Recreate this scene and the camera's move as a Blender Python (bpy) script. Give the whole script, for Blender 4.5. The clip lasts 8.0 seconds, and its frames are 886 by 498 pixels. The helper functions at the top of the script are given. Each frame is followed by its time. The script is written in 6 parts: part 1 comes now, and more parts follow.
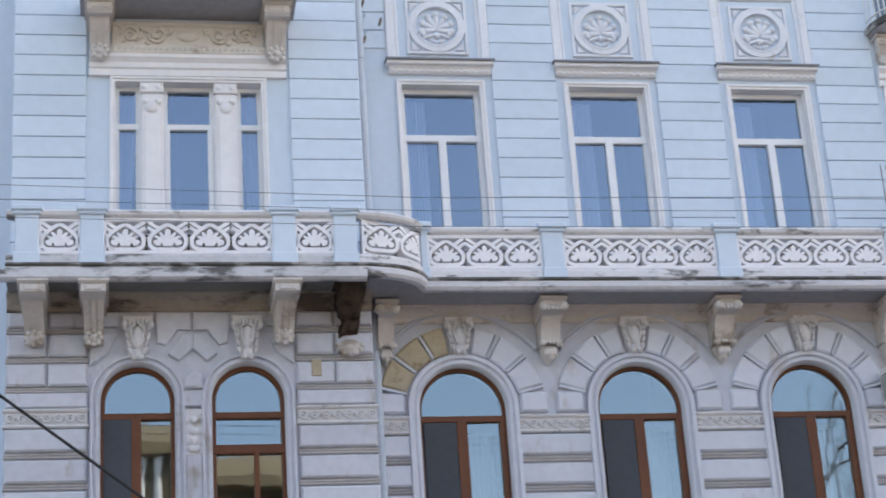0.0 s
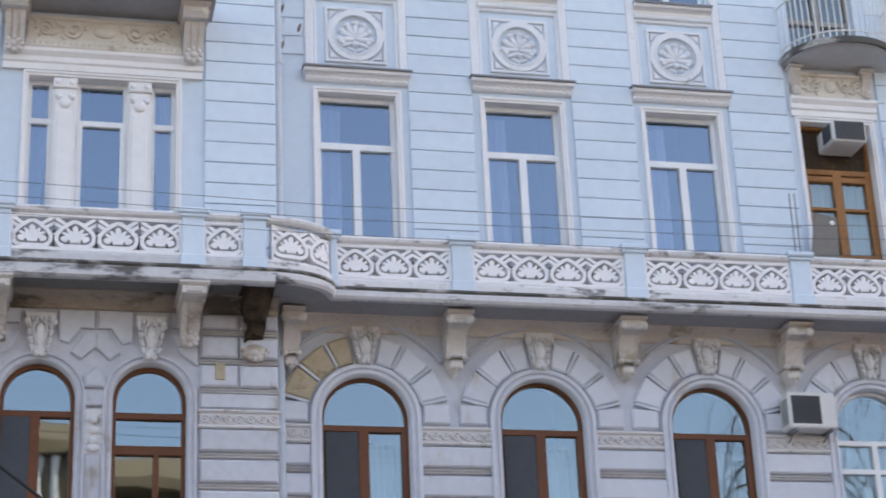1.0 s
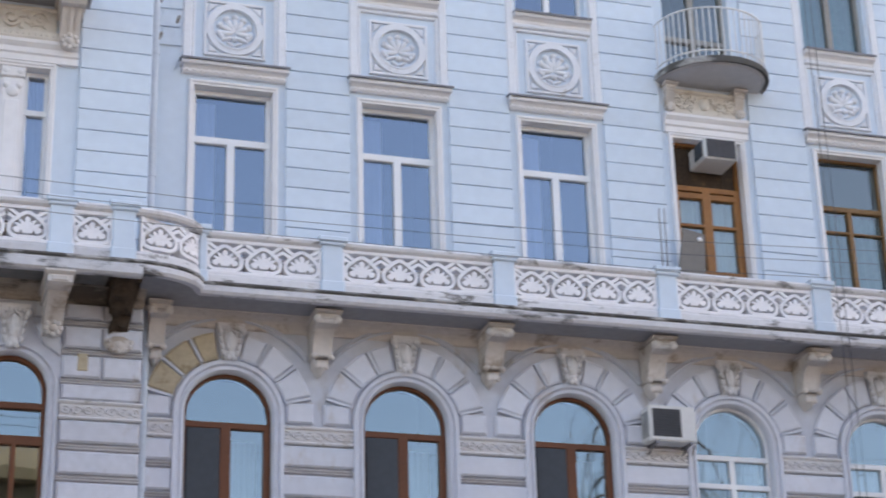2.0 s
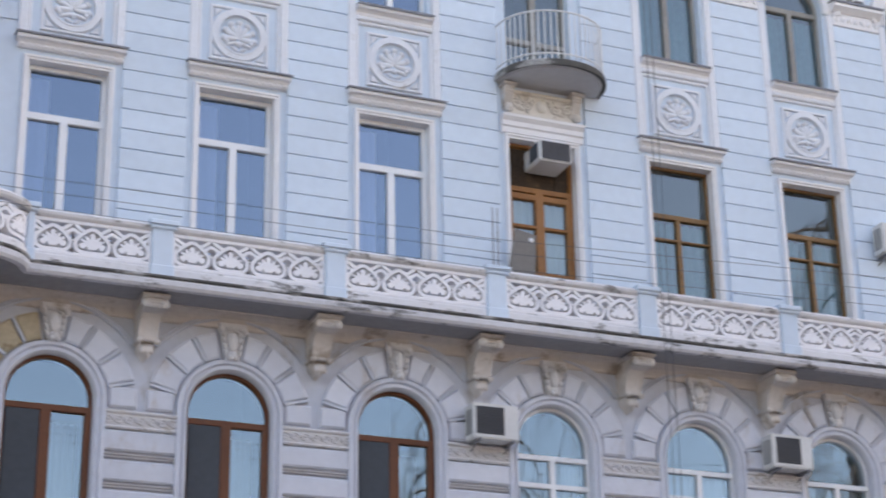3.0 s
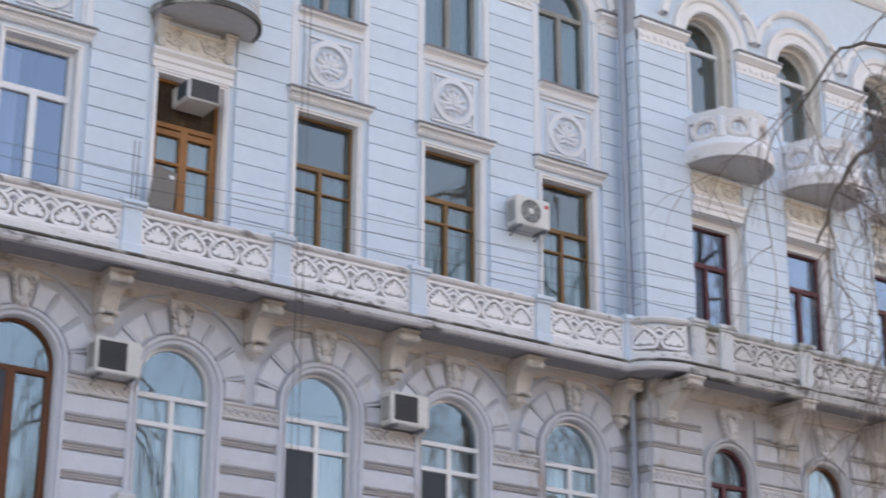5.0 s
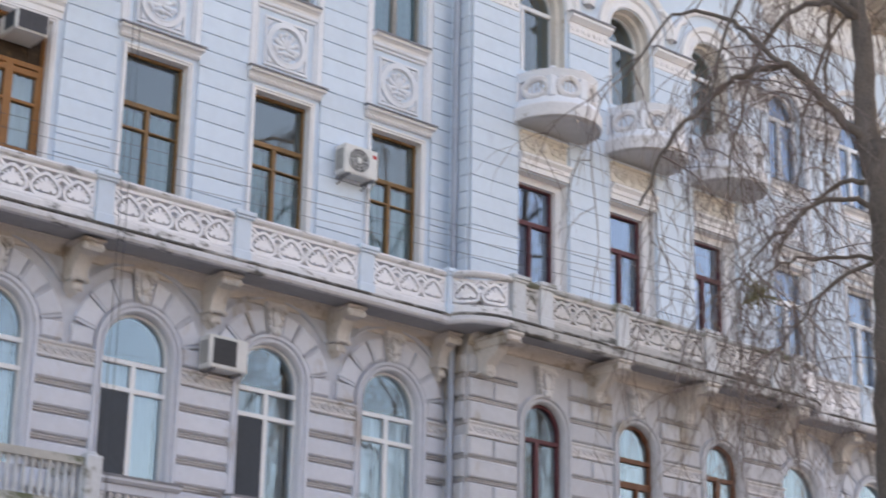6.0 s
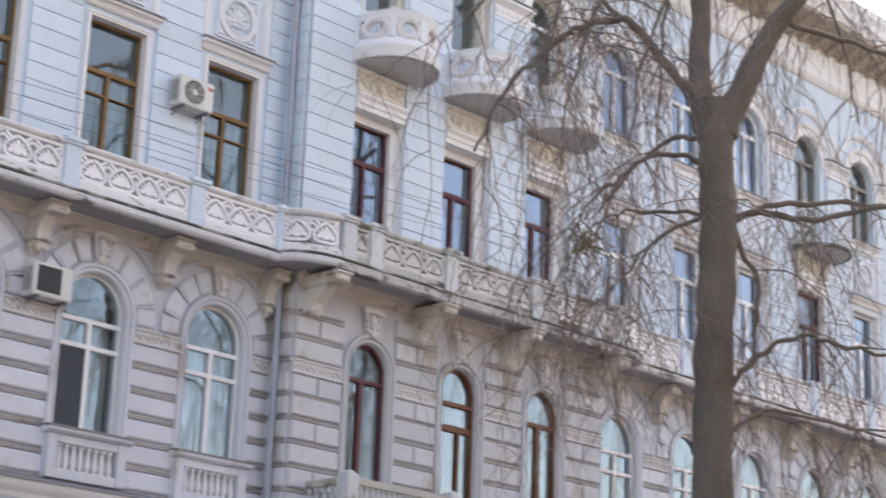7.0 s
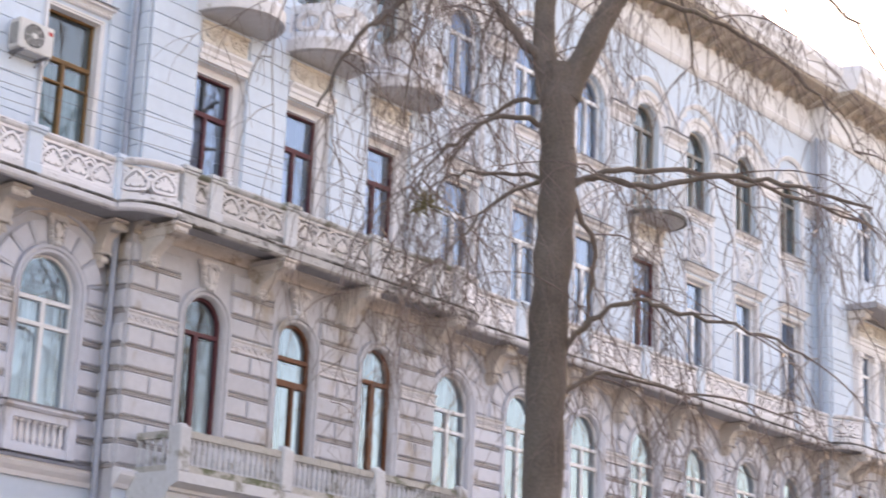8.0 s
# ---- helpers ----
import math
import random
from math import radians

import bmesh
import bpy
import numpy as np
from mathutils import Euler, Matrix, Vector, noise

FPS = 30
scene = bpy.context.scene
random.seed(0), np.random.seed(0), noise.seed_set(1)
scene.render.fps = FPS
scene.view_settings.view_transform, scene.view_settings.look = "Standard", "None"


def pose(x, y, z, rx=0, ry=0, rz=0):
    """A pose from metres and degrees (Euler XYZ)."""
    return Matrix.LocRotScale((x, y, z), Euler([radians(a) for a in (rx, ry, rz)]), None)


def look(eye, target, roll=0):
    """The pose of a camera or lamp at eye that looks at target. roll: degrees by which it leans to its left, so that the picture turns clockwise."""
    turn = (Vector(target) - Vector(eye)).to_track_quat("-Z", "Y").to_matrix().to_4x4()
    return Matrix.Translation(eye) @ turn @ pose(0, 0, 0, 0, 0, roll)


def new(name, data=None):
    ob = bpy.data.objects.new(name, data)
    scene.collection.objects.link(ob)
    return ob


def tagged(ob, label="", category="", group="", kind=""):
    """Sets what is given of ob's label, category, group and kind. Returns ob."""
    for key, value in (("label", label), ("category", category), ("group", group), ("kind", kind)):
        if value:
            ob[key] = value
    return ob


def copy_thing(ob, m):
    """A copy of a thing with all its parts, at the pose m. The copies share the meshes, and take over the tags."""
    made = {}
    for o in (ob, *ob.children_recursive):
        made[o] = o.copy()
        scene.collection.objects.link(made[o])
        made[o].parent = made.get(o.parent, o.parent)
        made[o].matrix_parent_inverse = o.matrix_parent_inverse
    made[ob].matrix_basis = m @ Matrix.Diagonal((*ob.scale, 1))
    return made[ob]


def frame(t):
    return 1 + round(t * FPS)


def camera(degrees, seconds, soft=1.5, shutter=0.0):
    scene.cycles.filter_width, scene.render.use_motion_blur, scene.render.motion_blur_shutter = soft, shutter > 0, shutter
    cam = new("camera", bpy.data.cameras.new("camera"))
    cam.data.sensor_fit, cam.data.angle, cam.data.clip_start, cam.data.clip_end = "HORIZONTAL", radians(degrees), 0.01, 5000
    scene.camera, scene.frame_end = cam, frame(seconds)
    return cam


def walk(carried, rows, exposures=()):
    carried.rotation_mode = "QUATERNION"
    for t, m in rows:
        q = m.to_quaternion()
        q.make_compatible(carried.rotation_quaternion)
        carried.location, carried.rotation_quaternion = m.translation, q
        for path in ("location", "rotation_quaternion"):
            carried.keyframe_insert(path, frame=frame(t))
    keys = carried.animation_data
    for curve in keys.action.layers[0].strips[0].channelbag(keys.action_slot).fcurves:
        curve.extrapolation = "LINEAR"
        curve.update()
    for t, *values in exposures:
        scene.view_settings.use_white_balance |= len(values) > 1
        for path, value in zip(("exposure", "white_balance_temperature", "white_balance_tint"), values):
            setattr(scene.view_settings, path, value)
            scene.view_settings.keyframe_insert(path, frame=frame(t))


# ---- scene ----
# ---- camera: a hand-held pan from across the street ----
cam = camera(26.5, 8.0, soft=1.75, shutter=0.55)
EYE = (-12.592, -25.216, 1.60)
PAN = [  # seconds, yaw, pitch, roll
    (0.0, -10.479, 21.798, -3.922),
    (0.5, -11.82, 21.919, -3.219),
    (1.0, -13.46, 21.972, -2.571),
    (1.5, -15.387, 21.96, -2.047),
    (3.0, -23.184, 21.551, -1.053),
    (3.5, -26.134, 21.266, -0.754),
    (4.0, -29.089, 20.889, -0.461),
    (4.5, -32.028, 20.418, -0.125),
    (6.0, -40.561, 18.359, 1.058),
    (6.5, -43.304, 17.478, 1.503),
    (7.0, -45.982, 16.679, 2.007),
    (7.5, -48.592, 16.061, 2.279),
    (8.0, -51.11, 15.562, 2.346),
]
LOOKS = [(0.0, 1.74, 7900, 15), (3.0, 1.72, 8050, 19), (4.5, 1.71, 8350, 19), (6.5, 1.78, 8850, 20), (7.2, 1.86, 9000, 21), (8.0, 2.09, 9200, 25)]
walk(cam, [(t, pose(*EYE, 0, 0, yaw) @ pose(0, 0, 0, 90 + pitch) @ pose(0, 0, 0, 0, 0, roll)) for t, yaw, pitch, roll in PAN], exposures=LOOKS)

# ---- light ----
SUN_AZ, SUN_EL = 66.0, 38.0     # the sun stands behind the building, beyond its far end
world = bpy.data.worlds.new("sky")
scene.world = world
world.use_nodes = True
wn = world.node_tree.nodes
sky = wn.new("ShaderNodeTexSky")
sky.sky_type, sky.sun_disc = "NISHITA", False
sky.sun_elevation, sky.sun_rotation = radians(SUN_EL), radians(SUN_AZ)
sky.dust_density, sky.air_density = 1.6, 1.0
wn["Background"].inputs["Strength"].default_value = 0.15
world.node_tree.links.new(sky.outputs[0], wn["Background"].inputs["Color"])
sun = new("sun", bpy.data.lights.new("sun", "SUN"))
sun.data.energy, sun.data.angle, sun.data.color = 3.0, radians(0.6), (1.0, 0.95, 0.88)
sd = Vector((math.sin(radians(SUN_AZ)) * math.cos(radians(SUN_EL)), math.cos(radians(SUN_AZ)) * math.cos(radians(SUN_EL)), math.sin(radians(SUN_EL))))
sun.matrix_world = look(sd * 100, (0, 0, 0))


# ---- materials ----
def mat(name, col, rough=0.7, var=0.08, scale=3.0, bump=0.15, fine=60.0, stain=None, amount=0.0, streak=(1, 1, 1), metal=0.0, stain_scale=1.2, spec=0.3, rand=0.0):
    """A painted or raw surface: colour that wanders at two scales, fine relief, and stains or streaks of another colour."""
    m = bpy.data.materials.new(name)
    m.use_nodes = True
    nt, L = m.node_tree, m.node_tree.links
    b = nt.nodes["Principled BSDF"]
    b.inputs["Roughness"].default_value, b.inputs["Metallic"].default_value = rough, metal
    b.inputs["Specular IOR Level"].default_value = spec
    geo = nt.nodes.new("ShaderNodeNewGeometry")

    def noise_at(sc, detail, vec=None):
        n = nt.nodes.new("ShaderNodeTexNoise")
        n.inputs["Scale"].default_value, n.inputs["Detail"].default_value = sc, detail
        L.new(vec or geo.outputs["Position"], n.inputs["Vector"])
        return n

    big, small = noise_at(scale * 0.25, 4), noise_at(scale * 4, 6)
    add = nt.nodes.new("ShaderNodeMath")
    add.operation = "ADD"
    L.new(big.outputs["Fac"], add.inputs[0]), L.new(small.outputs["Fac"], add.inputs[1])
    ramp = nt.nodes.new("ShaderNodeMapRange")
    ramp.inputs["From Min"].default_value, ramp.inputs["From Max"].default_value = 0.65, 1.35
    ramp.inputs["To Min"].default_value, ramp.inputs["To Max"].default_value = 1 - var, 1 + var
    L.new(add.outputs[0], ramp.inputs["Value"])
    value = ramp.outputs[0]
    if rand:
        info = nt.nodes.new("ShaderNodeObjectInfo")
        rr = nt.nodes.new("ShaderNodeMapRange")
        rr.inputs["To Min"].default_value, rr.inputs["To Max"].default_value = 1 - rand, 1 + rand
        L.new(info.outputs["Random"], rr.inputs["Value"])
        mu = nt.nodes.new("ShaderNodeMath")
        mu.operation = "MULTIPLY"
        L.new(value, mu.inputs[0]), L.new(rr.outputs[0], mu.inputs[1])
        value = mu.outputs[0]
    mul = nt.nodes.new("ShaderNodeVectorMath")
    mul.operation = "SCALE"
    mul.inputs[0].default_value = col
    L.new(value, mul.inputs["Scale"])
    colour = mul.outputs[0]
    if stain:
        mp = nt.nodes.new("ShaderNodeMapping")
        mp.inputs["Scale"].default_value = streak
        L.new(geo.outputs["Position"], mp.inputs["Vector"])
        sn = noise_at(stain_scale, 8, mp.outputs[0])
        sn.inputs["Roughness"].default_value = 0.65
        sr = nt.nodes.new("ShaderNodeMapRange")
        sr.interpolation_type = "SMOOTHSTEP"
        lo = 0.72 - 0.4 * amount
        sr.inputs["From Min"].default_value, sr.inputs["From Max"].default_value = lo, lo + 0.13
        sr.inputs["To Max"].default_value = 0.85
        L.new(sn.outputs["Fac"], sr.inputs["Value"])
        mx = nt.nodes.new("ShaderNodeMix")
        mx.data_type = "RGBA"
        mx.inputs["B"].default_value = (*stain, 1)
        L.new(sr.outputs[0], mx.inputs["Factor"]), L.new(colour, mx.inputs["A"])
        colour = mx.outputs["Result"]
    L.new(colour, b.inputs["Base Color"])
    if bump:
        bn = nt.nodes.new("ShaderNodeBump")
        bn.inputs["Strength"].default_value, bn.inputs["Distance"].default_value = bump, 0.01
        fn = noise_at(fine, 5)
        L.new(fn.outputs["Fac"], bn.inputs["Height"]), L.new(bn.outputs[0], b.inputs["Normal"])
    return m


def glass_mat(name, tint, ior, coat=(0.78, 0.90, 1.0)):
    """A window pane: clear to look through, with a gloss that grows at a slant."""
    m = bpy.data.materials.new(name)
    m.use_nodes = True
    nt, L = m.node_tree, m.node_tree.links
    nt.nodes.remove(nt.nodes["Principled BSDF"])
    tr, gl, fr, mix = (nt.nodes.new("ShaderNode" + k) for k in ("BsdfTransparent", "BsdfGlossy", "Fresnel", "MixShader"))
    tr.inputs["Color"].default_value = (*tint, 1)
    gl.inputs["Roughness"].default_value, gl.inputs["Color"].default_value = 0.02, (*coat, 1)
    fr.inputs["IOR"].default_value = ior
    bn, n, geo = nt.nodes.new("ShaderNodeBump"), nt.nodes.new("ShaderNodeTexNoise"), nt.nodes.new("ShaderNodeNewGeometry")
    n.inputs["Scale"].default_value = 1.6
    bn.inputs["Strength"].default_value, bn.inputs["Distance"].default_value = 0.014, 0.05
    L.new(geo.outputs["Position"], n.inputs["Vector"]), L.new(n.outputs["Fac"], bn.inputs["Height"])
    L.new(bn.outputs[0], gl.inputs["Normal"])
    L.new(fr.outputs[0], mix.inputs["Fac"]), L.new(tr.outputs[0], mix.inputs[1]), L.new(gl.outputs[0], mix.inputs[2])
    L.new(mix.outputs[0], nt.nodes["Material Output"].inputs["Surface"])
    return m


BLUE = mat("pale_blue_paint", (0.60, 0.70, 0.80), 0.75, 0.05, 1.5, 0.12, stain=(0.50, 0.57, 0.66), amount=0.28, streak=(1, 1, 0.35))
BLUE_BLOCK = mat("pale_blue_block_paint", (0.61, 0.71, 0.81), 0.75, 0.05, 1.5, 0.12, stain=(0.52, 0.60, 0.70), amount=0.22, streak=(1, 1, 0.4), rand=0.035)
LILAC = mat("grey_lilac_paint", (0.57, 0.60, 0.665), 0.8, 0.08, 2.0, 0.25, stain=(0.36, 0.32, 0.28), amount=0.40, streak=(1, 1, 0.3))
LILAC_BLOCK = mat("grey_lilac_block_paint", (0.63, 0.655, 0.722), 0.8, 0.06, 2.0, 0.2, stain=(0.44, 0.38, 0.34), amount=0.38, streak=(1, 1, 0.5), rand=0.06)
OLD_LILAC = mat("dirty_grey_lilac_paint", (0.57, 0.585, 0.64), 0.85, 0.1, 2.0, 0.3, stain=(0.30, 0.25, 0.21), amount=0.42, streak=(1, 1, 0.4), stain_scale=1.6, rand=0.06)
JOINT = mat("weathered_joint_plaster", (0.44, 0.42, 0.42), 0.85, 0.12, 3.0, 0.25, stain=(0.28, 0.25, 0.23), amount=0.35, streak=(0.5, 1, 1))
WHITE = mat("white_stucco", (0.79, 0.785, 0.80), 0.7, 0.05, 2.0, 0.12, stain=(0.56, 0.54, 0.52), amount=0.22, streak=(1, 1, 0.4))
CARVED = mat("carved_white_stucco", (0.68, 0.67, 0.68), 0.75, 0.08, 4.0, 0.3, stain=(0.30, 0.25, 0.20), amount=0.42, stain_scale=3.0)
CREAM = mat("soiled_cream_stucco", (0.62, 0.58, 0.55), 0.8, 0.1, 3.0, 0.25, stain=(0.33, 0.26, 0.20), amount=0.44, stain_scale=2.0)
PAV_LILAC = mat("stained_cream_lilac_paint", (0.54, 0.55, 0.585), 0.85, 0.08, 2.0, 0.3, stain=(0.37, 0.31, 0.25), amount=0.46, streak=(1, 1, 0.5), stain_scale=1.1, rand=0.06)
EDGE_OLD = mat("black_stained_slab_edge", (0.46, 0.45, 0.44), 0.9, 0.12, 3.0, 0.5, stain=(0.05, 0.048, 0.04), amount=0.60, streak=(0.9, 0.9, 2.0), stain_scale=1.8)
EDGE_NEAR = mat("grimy_white_slab_edge", (0.60, 0.60, 0.62), 0.85, 0.1, 3.0, 0.5, stain=(0.05, 0.047, 0.04), amount=0.58, streak=(0.8, 0.8, 2.4), stain_scale=1.7)
LATTICE_OLD = mat("soiled_cast_lattice", (0.62, 0.60, 0.59), 0.8, 0.1, 4.0, 0.3, stain=(0.22, 0.20, 0.16), amount=0.44, stain_scale=2.2)
POST_OLD = mat("soiled_parapet_post", (0.58, 0.60, 0.62), 0.85, 0.1, 3.0, 0.3, stain=(0.20, 0.19, 0.15), amount=0.42, stain_scale=2.0)
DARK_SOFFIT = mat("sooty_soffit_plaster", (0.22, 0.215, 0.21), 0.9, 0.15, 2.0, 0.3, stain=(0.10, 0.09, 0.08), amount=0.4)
PALE_SOFFIT = mat("pale_soffit_plaster", (0.52, 0.52, 0.53), 0.85, 0.08, 2.0, 0.2, stain=(0.36, 0.33, 0.30), amount=0.3)
FRIEZE = mat("aged_ivory_stucco", (0.70, 0.66, 0.61), 0.8, 0.08, 3.0, 0.25, stain=(0.42, 0.35, 0.28), amount=0.38, stain_scale=2.5)
MEDAL = mat("white_relief_stucco", (0.73, 0.755, 0.80), 0.75, 0.06, 4.0, 0.2, stain=(0.50, 0.48, 0.46), amount=0.26, stain_scale=3.0)
# lattice web: the shade of the deep gaps is put into this colour
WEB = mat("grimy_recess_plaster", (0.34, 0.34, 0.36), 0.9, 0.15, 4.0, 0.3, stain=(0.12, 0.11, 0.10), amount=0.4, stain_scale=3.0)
# brown soot stains on a base also darkened for the shade under the slab
SOOT_SHADE = mat("sooty_cream_stucco", (0.42, 0.37, 0.32), 0.85, 0.12, 3.0, 0.3, stain=(0.09, 0.07, 0.055), amount=0.62, streak=(0.6, 1, 1.6), stain_scale=1.6)
LATTICE = mat("white_cast_lattice", (0.84, 0.83, 0.85), 0.7, 0.06, 4.0, 0.25, stain=(0.52, 0.49, 0.47), amount=0.26, stain_scale=2.5)
MOSS_RAIL = mat("mossy_blue_rail", (0.52, 0.54, 0.56), 0.9, 0.12, 4.0, 0.4, stain=(0.12, 0.125, 0.07), amount=0.62, stain_scale=2.2)
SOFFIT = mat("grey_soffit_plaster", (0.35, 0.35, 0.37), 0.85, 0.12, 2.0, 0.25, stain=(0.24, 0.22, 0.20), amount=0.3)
PLINTH = mat("grimy_white_plinth", (0.72, 0.715, 0.73), 0.8, 0.08, 3.0, 0.4, stain=(0.12, 0.11, 0.10), amount=0.46, streak=(1.2, 1.2, 3.0), stain_scale=2.4)
EDGE = mat("stained_slab_edge", (0.66, 0.66, 0.69), 0.85, 0.1, 3.0, 0.5, stain=(0.06, 0.056, 0.05), amount=0.47, streak=(0.8, 0.8, 2.6), stain_scale=2.0)
GRIME = mat("grimy_slab_top", (0.40, 0.39, 0.38), 0.9, 0.2, 4.0, 0.5, stain=(0.035, 0.033, 0.028), amount=0.85, streak=(1.0, 1.0, 2.0), stain_scale=1.6)
MOSSY = mat("mossy_stone", (0.46, 0.45, 0.42), 0.9, 0.15, 4.0, 0.5, stain=(0.075, 0.095, 0.03), amount=0.55, streak=(0.8, 0.8, 1.2), stain_scale=1.8)
FLASH = mat("dull_grey_flashing", (0.22, 0.22, 0.24), 0.6, 0.15, 6.0, 0.1, metal=0.3)
OCHRE = mat("bare_ochre_plaster", (0.46, 0.39, 0.28), 0.9, 0.15, 4.0, 0.4, stain=(0.24, 0.17, 0.10), amount=0.5, stain_scale=3.0)
RUST = mat("rotten_dark_bracket", (0.06, 0.042, 0.03), 0.95, 0.4, 5.0, 0.8, stain=(0.20, 0.12, 0.06), amount=0.35)
WOOD = mat("brown_varnished_wood", (0.15, 0.052, 0.022), 0.45, 0.2, 5.0, 0.15, stain=(0.07, 0.025, 0.012), amount=0.3, streak=(4, 4, 0.4))
PINE = mat("weathered_orange_wood", (0.24, 0.135, 0.06), 0.55, 0.2, 6.0, 0.2, stain=(0.20, 0.10, 0.04), amount=0.35, streak=(4, 4, 0.4))
DOOR_WOOD = mat("orange_varnished_door_wood", (0.31, 0.135, 0.045), 0.45, 0.2, 6.0, 0.2, stain=(0.18, 0.08, 0.03), amount=0.35, streak=(4, 4, 0.4))
MAROON = mat("maroon_painted_wood", (0.12, 0.038, 0.045), 0.5, 0.15, 5.0, 0.15)
PVC = mat("white_window_plastic", (0.80, 0.81, 0.83), 0.35, 0.02, 2.0, 0.0, spec=0.5)
GREY_WOOD = mat("grey_weathered_wood", (0.30, 0.29, 0.27), 0.7, 0.2, 6.0, 0.3)
GLASS = glass_mat("window_glass", (0.72, 0.80, 0.96), 3.5, (0.64, 0.80, 1.0))
ARCH_GLASS = glass_mat("coated_window_glass", (0.70, 0.84, 0.92), 3.2, (0.72, 0.90, 1.0))
OLD_GLASS = glass_mat("old_window_glass", (0.68, 0.84, 0.88), 2.6, (0.80, 0.90, 0.92))
# room interiors: their dimness is painted into the base colour
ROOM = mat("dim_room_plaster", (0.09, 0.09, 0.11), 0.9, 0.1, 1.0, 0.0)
CURTAIN = mat("sheer_white_curtain", (0.85, 0.86, 0.90), 0.9, 0.05, 3.0, 0.1)
TEAL = mat("dull_teal_curtain", (0.17, 0.34, 0.40), 0.9, 0.15, 3.0, 0.1)
DARK_GREY = mat("grey_insect_screen", (0.065, 0.075, 0.088), 0.8, 0.1, 3.0, 0.1)
PLASTIC = mat("aged_white_casing", (0.66, 0.66, 0.65), 0.5, 0.06, 3.0, 0.05, stain=(0.45, 0.42, 0.38), amount=0.2)
DARK = mat("dark_grille", (0.06, 0.06, 0.066), 0.6, 0.2, 6.0, 0.0)
RED = mat("red_badge", (0.5, 0.05, 0.05), 0.5, 0.02, 3.0, 0.0)
IRON = mat("white_painted_iron", (0.70, 0.71, 0.72), 0.5, 0.08, 6.0, 0.1, stain=(0.25, 0.16, 0.1), amount=0.2)
STEEL = mat("grey_galvanised_pipe", (0.33, 0.37, 0.44), 0.5, 0.15, 4.0, 0.1, metal=0.1)
PIPE_BLUE = mat("blue_painted_pipe", (0.55, 0.62, 0.70), 0.6, 0.1, 4.0, 0.1, stain=(0.35, 0.33, 0.32), amount=0.25)
BLACK = mat("black_cable", (0.02, 0.02, 0.022), 0.6, 0.1, 5.0, 0.0)
BOARD = mat("grey_brown_board", (0.17, 0.15, 0.13), 0.4, 0.15, 3.0, 0.1, spec=0.5)
BARK = mat("grey_brown_bark", (0.145, 0.128, 0.115), 0.9, 0.3, 8.0, 0.9, fine=25, stain=(0.09, 0.095, 0.06), amount=0.35, streak=(3, 3, 0.5))
TWIG = mat("dark_bare_twigs", (0.17, 0.135, 0.125), 0.8, 0.3, 8.0, 0.0)
MISTLE = mat("yellow_green_shoots", (0.17, 0.165, 0.085), 0.7, 0.3, 8.0, 0.0)
ROOF = mat("grey_sheet_roof", (0.25, 0.25, 0.26), 0.5, 0.12, 1.0, 0.1, metal=0.3)
EAVE = mat("weathered_cornice_plaster", (0.46, 0.40, 0.34), 0.85, 0.1, 2.0, 0.2, stain=(0.30, 0.24, 0.19), amount=0.35)
ASPHALT = mat("asphalt", (0.055, 0.055, 0.058), 0.9, 0.2, 1.0, 0.3)
PAVING = mat("grey_paving", (0.24, 0.23, 0.22), 0.9, 0.12, 1.5, 0.2)
YELLOW = mat("yellow_plaster", (0.22, 0.17, 0.105), 0.85, 0.08, 0.6, 0.1)


# ---- mesh helpers ----
def done(bm, name, material, smooth=False):
    bmesh.ops.recalc_face_normals(bm, faces=bm.faces)
    me = bpy.data.meshes.new(name)
    bm.to_mesh(me)
    bm.free()
    me.materials.append(material)
    if smooth:
        me.polygons.foreach_set("use_smooth", [True] * len(me.polygons))
        me.set_sharp_from_angle(angle=radians(40))
    return me


def put(name, me, parent, x=0, y=0, z=0, label="", rz=0, sx=1, sz=1):
    ob = new(name, me)
    ob.parent = parent
    ob.location, ob.rotation_euler, ob.scale = (x, y, z), (0, 0, radians(rz)), (sx, 1, sz)
    return tagged(ob, label)


def part(name, bm, material, parent, label="", smooth=False):
    return put(name, done(bm, name, material, smooth), parent, label=label)


def thing(name, label, category, x=0, y=0, z=0, group="", kind=""):
    ob = new(name)
    ob.location = (x, y, z)
    return tagged(ob, label, category, group, kind)


def poly(bm, pts):
    return bm.faces.new([bm.verts.new(p) for p in pts])


def box(bm, x0, x1, y0, y1, z0, z1):
    v = [bm.verts.new((x, y, z)) for x in (x0, x1) for y in (y0, y1) for z in (z0, z1)]
    for f in ((0, 1, 3, 2), (4, 6, 7, 5), (0, 4, 5, 1), (2, 3, 7, 6), (0, 2, 6, 4), (1, 5, 7, 3)):
        bm.faces.new([v[i] for i in f])


def block(bm, x0, x1, z0, z1, yb, yf, ch):
    """A facing stone with chamfered front edges; its back is in the wall."""
    a = [(x0, z0), (x1, z0), (x1, z1), (x0, z1)]
    c = [(x0 + ch, z0 + ch), (x1 - ch, z0 + ch), (x1 - ch, z1 - ch), (x0 + ch, z1 - ch)]
    slab_stone(bm, a, c, yb, yf, ch)


